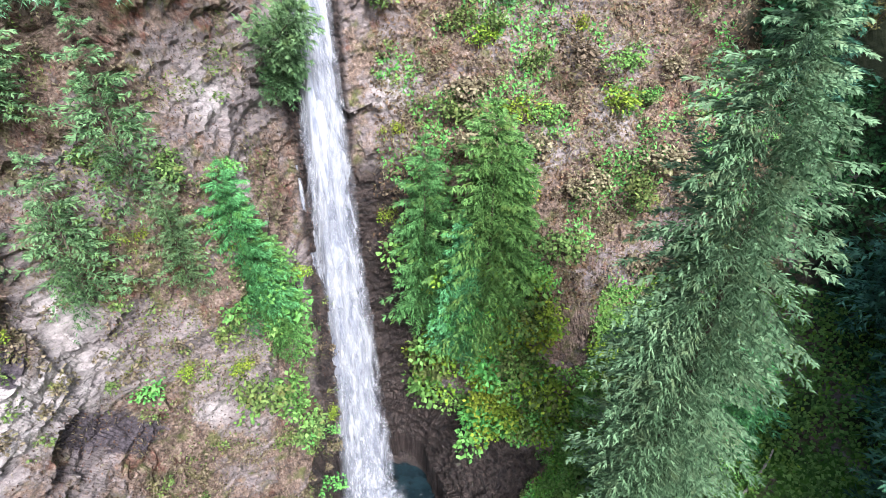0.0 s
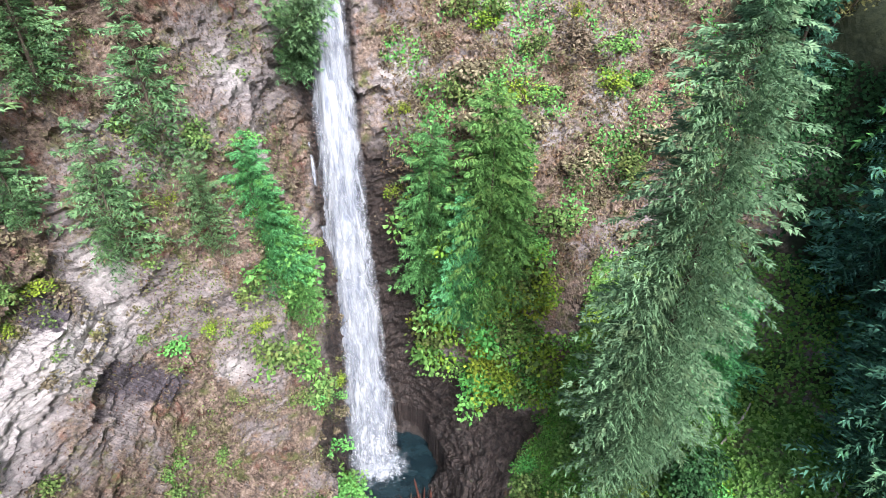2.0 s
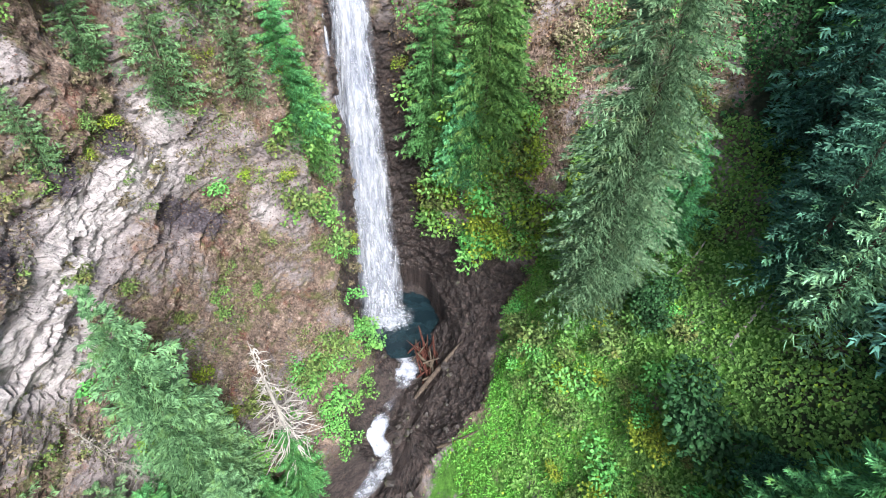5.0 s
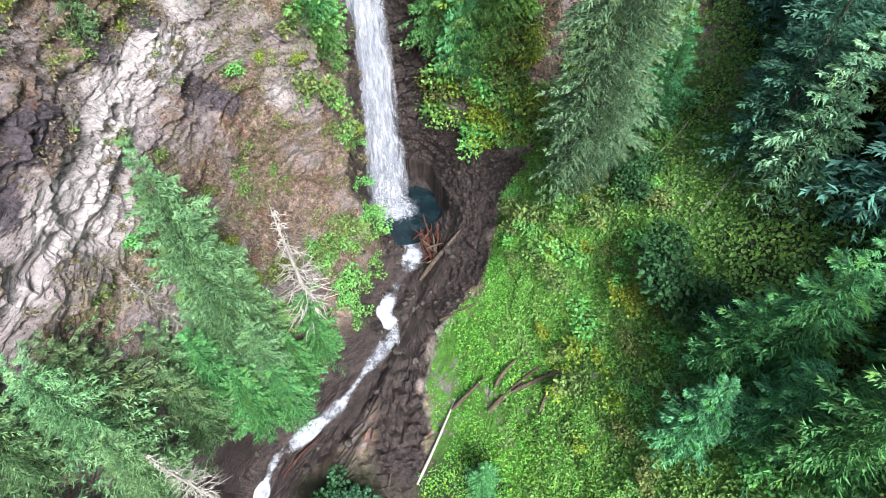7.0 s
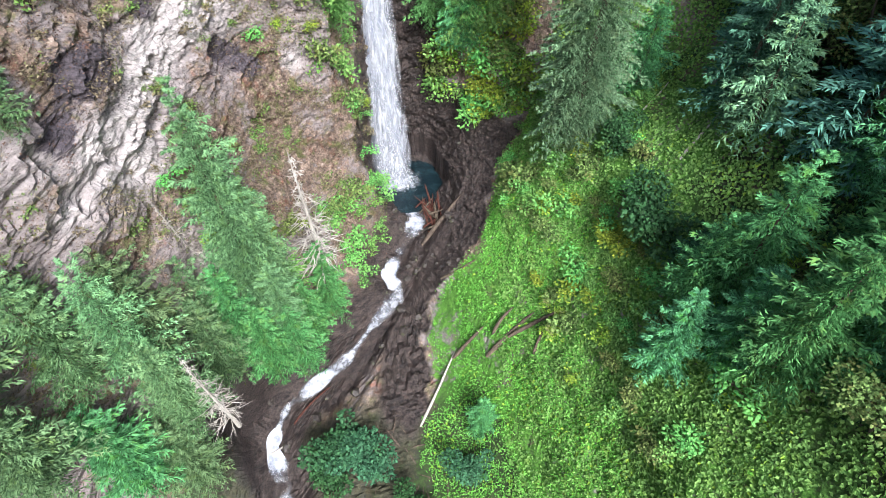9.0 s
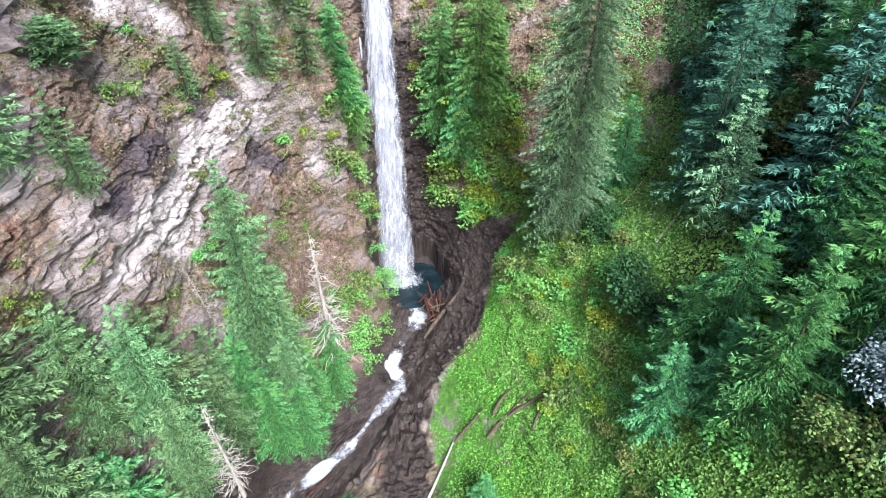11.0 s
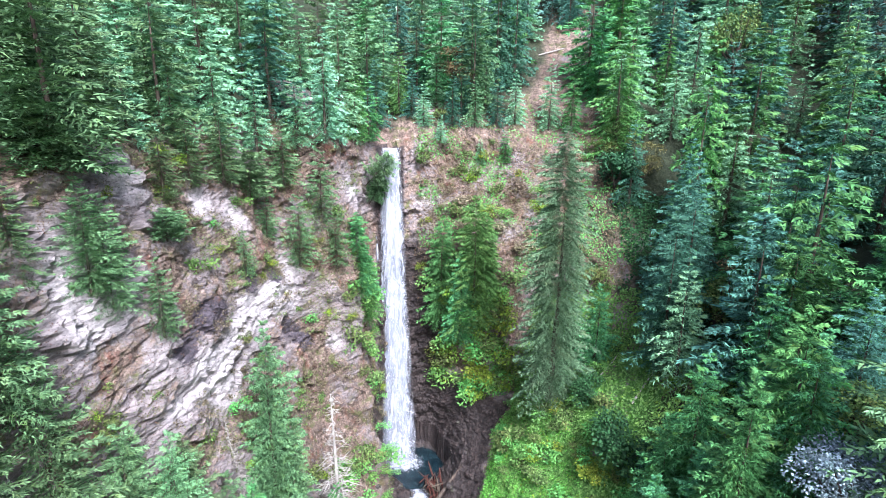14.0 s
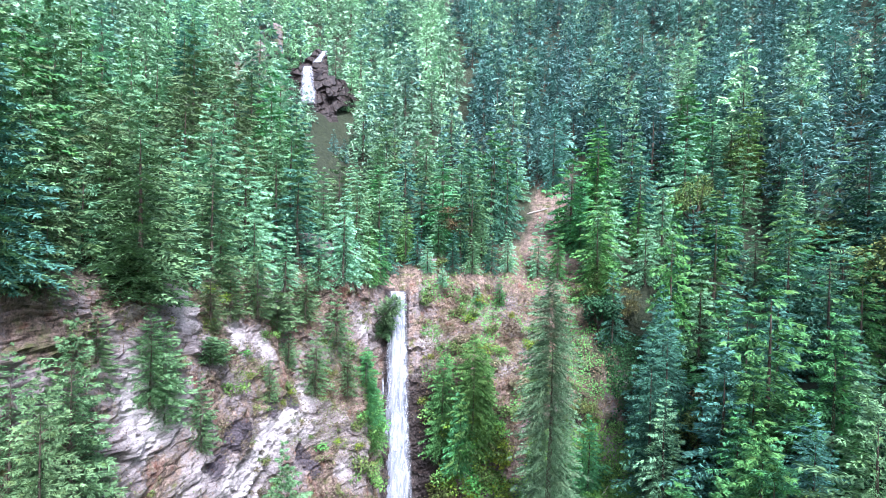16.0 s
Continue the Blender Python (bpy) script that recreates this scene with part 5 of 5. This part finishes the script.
for k in range(30):
    x, y, a, far = rng.uniform(-9, 3), rng.uniform(-11, -2), rng.uniform(0, 3.1), rng.uniform(0.8, 2.6)
    lay_log((x, y, 0), (x + far * math.cos(a), y + far * math.sin(a), 0), rng.uniform(0.05, 0.13), BARK if rng.random() < 0.7 else DARK_WOOD, "weathered stick in the debris below the bank", "debris sticks")


def boulder_mesh(seed):
    bm = bmesh.new()
    bmesh.ops.create_icosphere(bm, subdivisions=2, radius=1.0)
    p = np.array([v.co[:] for v in bm.verts])
    r = 1 + 0.45 * facets(p * 1.3 + seed * 7.7, seed, 0.8) + 0.12 * rough_noise(p * 2.5 + seed, 3, seed)
    for v, k in zip(bm.verts, r):
        v.co *= k
        v.co.z *= 0.7
    me = bpy.data.meshes.new("boulder")
    bm.to_mesh(me)
    bm.free()
    return me


def wet_stone_material():
    n = Nodes("wet_stone")
    f = n.noise(2.0, 8, 0.7, own=True)
    n.bump(f, 0.7, 0.1)
    c = n.mix(n.ramp(f, 0.35, 0.7), (0.010, 0.008, 0.008), (0.055, 0.045, 0.04))
    c = n.mix(n.ramp(n.noise(0.8, 4, own=True), 0.55, 0.7), c, (0.045, 0.06, 0.015))
    return n.done(n.mix(n.maths("MULTIPLY", n.each(), 0.2), c, (0.07, 0.06, 0.055)), 0.55, 0.4)


STONE = wet_stone_material()
BOULDERS = [boulder_mesh(300 + k) for k in range(5)]
for me in BOULDERS:
    me.materials.append(STONE)
for k in range(56):
    s = rng.uniform(0, 11.99)
    i = int(s) + 1
    p, q = np.array(STREAM[i]), np.array(STREAM[i + 1])
    c = p + (q - p) * (s % 1)
    side = unit(np.array([q[1] - p[1], p[0] - q[0]]))
    off = rng.choice((-1, 1)) * rng.uniform(1.0, 5.5)
    x, y = c[:2] + side * off
    size = rng.uniform(0.2, 0.75)
    ob = tagged(new("boulder", BOULDERS[int(rng.integers(5))]), "dark wet boulder beside the stream", "boulder", "boulders by the stream")
    ob.matrix_world = pose(x, y, ground_z(x, y) + 0.1 * size, *rng.uniform(-25, 25, 2), rng.uniform(0, 360)) @ Matrix.Diagonal((size, size * rng.uniform(0.7, 1.2), size, 1))


rubble = (X > -7) & (X < 6) & (Y > 4) & (Y < 36) & (Z < -19) & (X < 2.5 + 0.38 * (Y - 14))
for i in spots(rubble, 34, 1.2):
    size = rng.uniform(0.15, 0.5)
    ob = tagged(new("boulder", BOULDERS[int(rng.integers(5))]), "dark wet stone lodged in the muddy bank", "boulder", "stones of the wet bank")
    ob.matrix_world = pose(X[i], Y[i], Z[i], *rng.uniform(-25, 25, 2), rng.uniform(0, 360)) @ Matrix.Diagonal((size, size * rng.uniform(0.7, 1.2), size, 1))


def outcrop(name, middle, wide, tall, back, wet_part, seed):
    """A broken rock face set into the hillside."""
    v, u = np.meshgrid(np.linspace(-1, 1, 90), np.linspace(-1, 1, 80), indexing="ij")
    rim = 1 + 0.45 * rough_noise(np.stack([2.2 * np.arctan2(v, u), 0 * u + seed, 0 * u], -1).reshape(-1, 3), 3, seed + 9).reshape(u.shape) - 0.28 * np.abs(u * v)
    u, v = u * rim, v * rim
    p = np.stack([middle[0] + u * wide / 2, middle[1] + v * back + 6 * (np.abs(u) ** 3), middle[2] + v * tall / 2], -1).reshape(-1, 3)
    push = 1.6 * facets(p * (0.16, 0.16, 0.24), seed, 0.9) + 0.8 * facets(p * 0.45, seed + 5, 0.8) + 0.9 * rough_noise(p / 6, 3, seed)
    p[:, 1] -= push
    me = sheet(name, p, grid_faces(90, 80))
    edge = rough_noise(p / 4, 3, seed + 2)
    drier = 1 - wet_part
    for key, value in (("wet", np.clip(wet_part + 0.5 * edge, 0, 1)), ("pale", 0 * edge), ("moss", 0.1 + 0.45 * drier + 0.4 * edge), ("soil", 0.2 + 0.5 * drier + 0.5 * edge), ("ledge", 0 * edge), ("wood", 0 * edge)):
        attribute(me, key, value)
    me.materials.append(ROCK)
    return me


tagged(new("upper_rock_face", outcrop("upper_rock_face", (-42, 110.5, 76), 21, 25, 5.0, 2.0, 401)), "dark wet rock face of the upper falls", "rock face", kind="structure")
tagged(new("hill_rock_face", outcrop("hill_rock_face", (-57.5, 111.5, 90), 8, 24, 10, 0.35, 411)), "bare tan rock face high on the hillside", "rock face", kind="structure")
upper = tagged(new("upper_waterfall"), "small white waterfall high up on the wooded hillside", "waterfall", kind="structure")
for seed, (t0, f0, w0, w1, bow) in enumerate([((-42.6, 108.6, 83.0), (-40.5, 101.6, 70.5), 3.6, 6.4, 0.5), ((-42.2, 108.1, 82.8), (-41.0, 101.0, 70.5), 2.2, 3.6, 0.8), ((-38.2, 112.0, 88.6), (-39.6, 108.0, 84.0), 2.4, 3.2, 0.4)]):
    mesh_part("water_veil", falling_sheet(t0, f0, w0, w1, bow, 90 + 3 * seed, 60, 16, 0.3), upper)
for model in MODELS:
    for o in (*model.children_recursive, model):
        bpy.data.objects.remove(o)
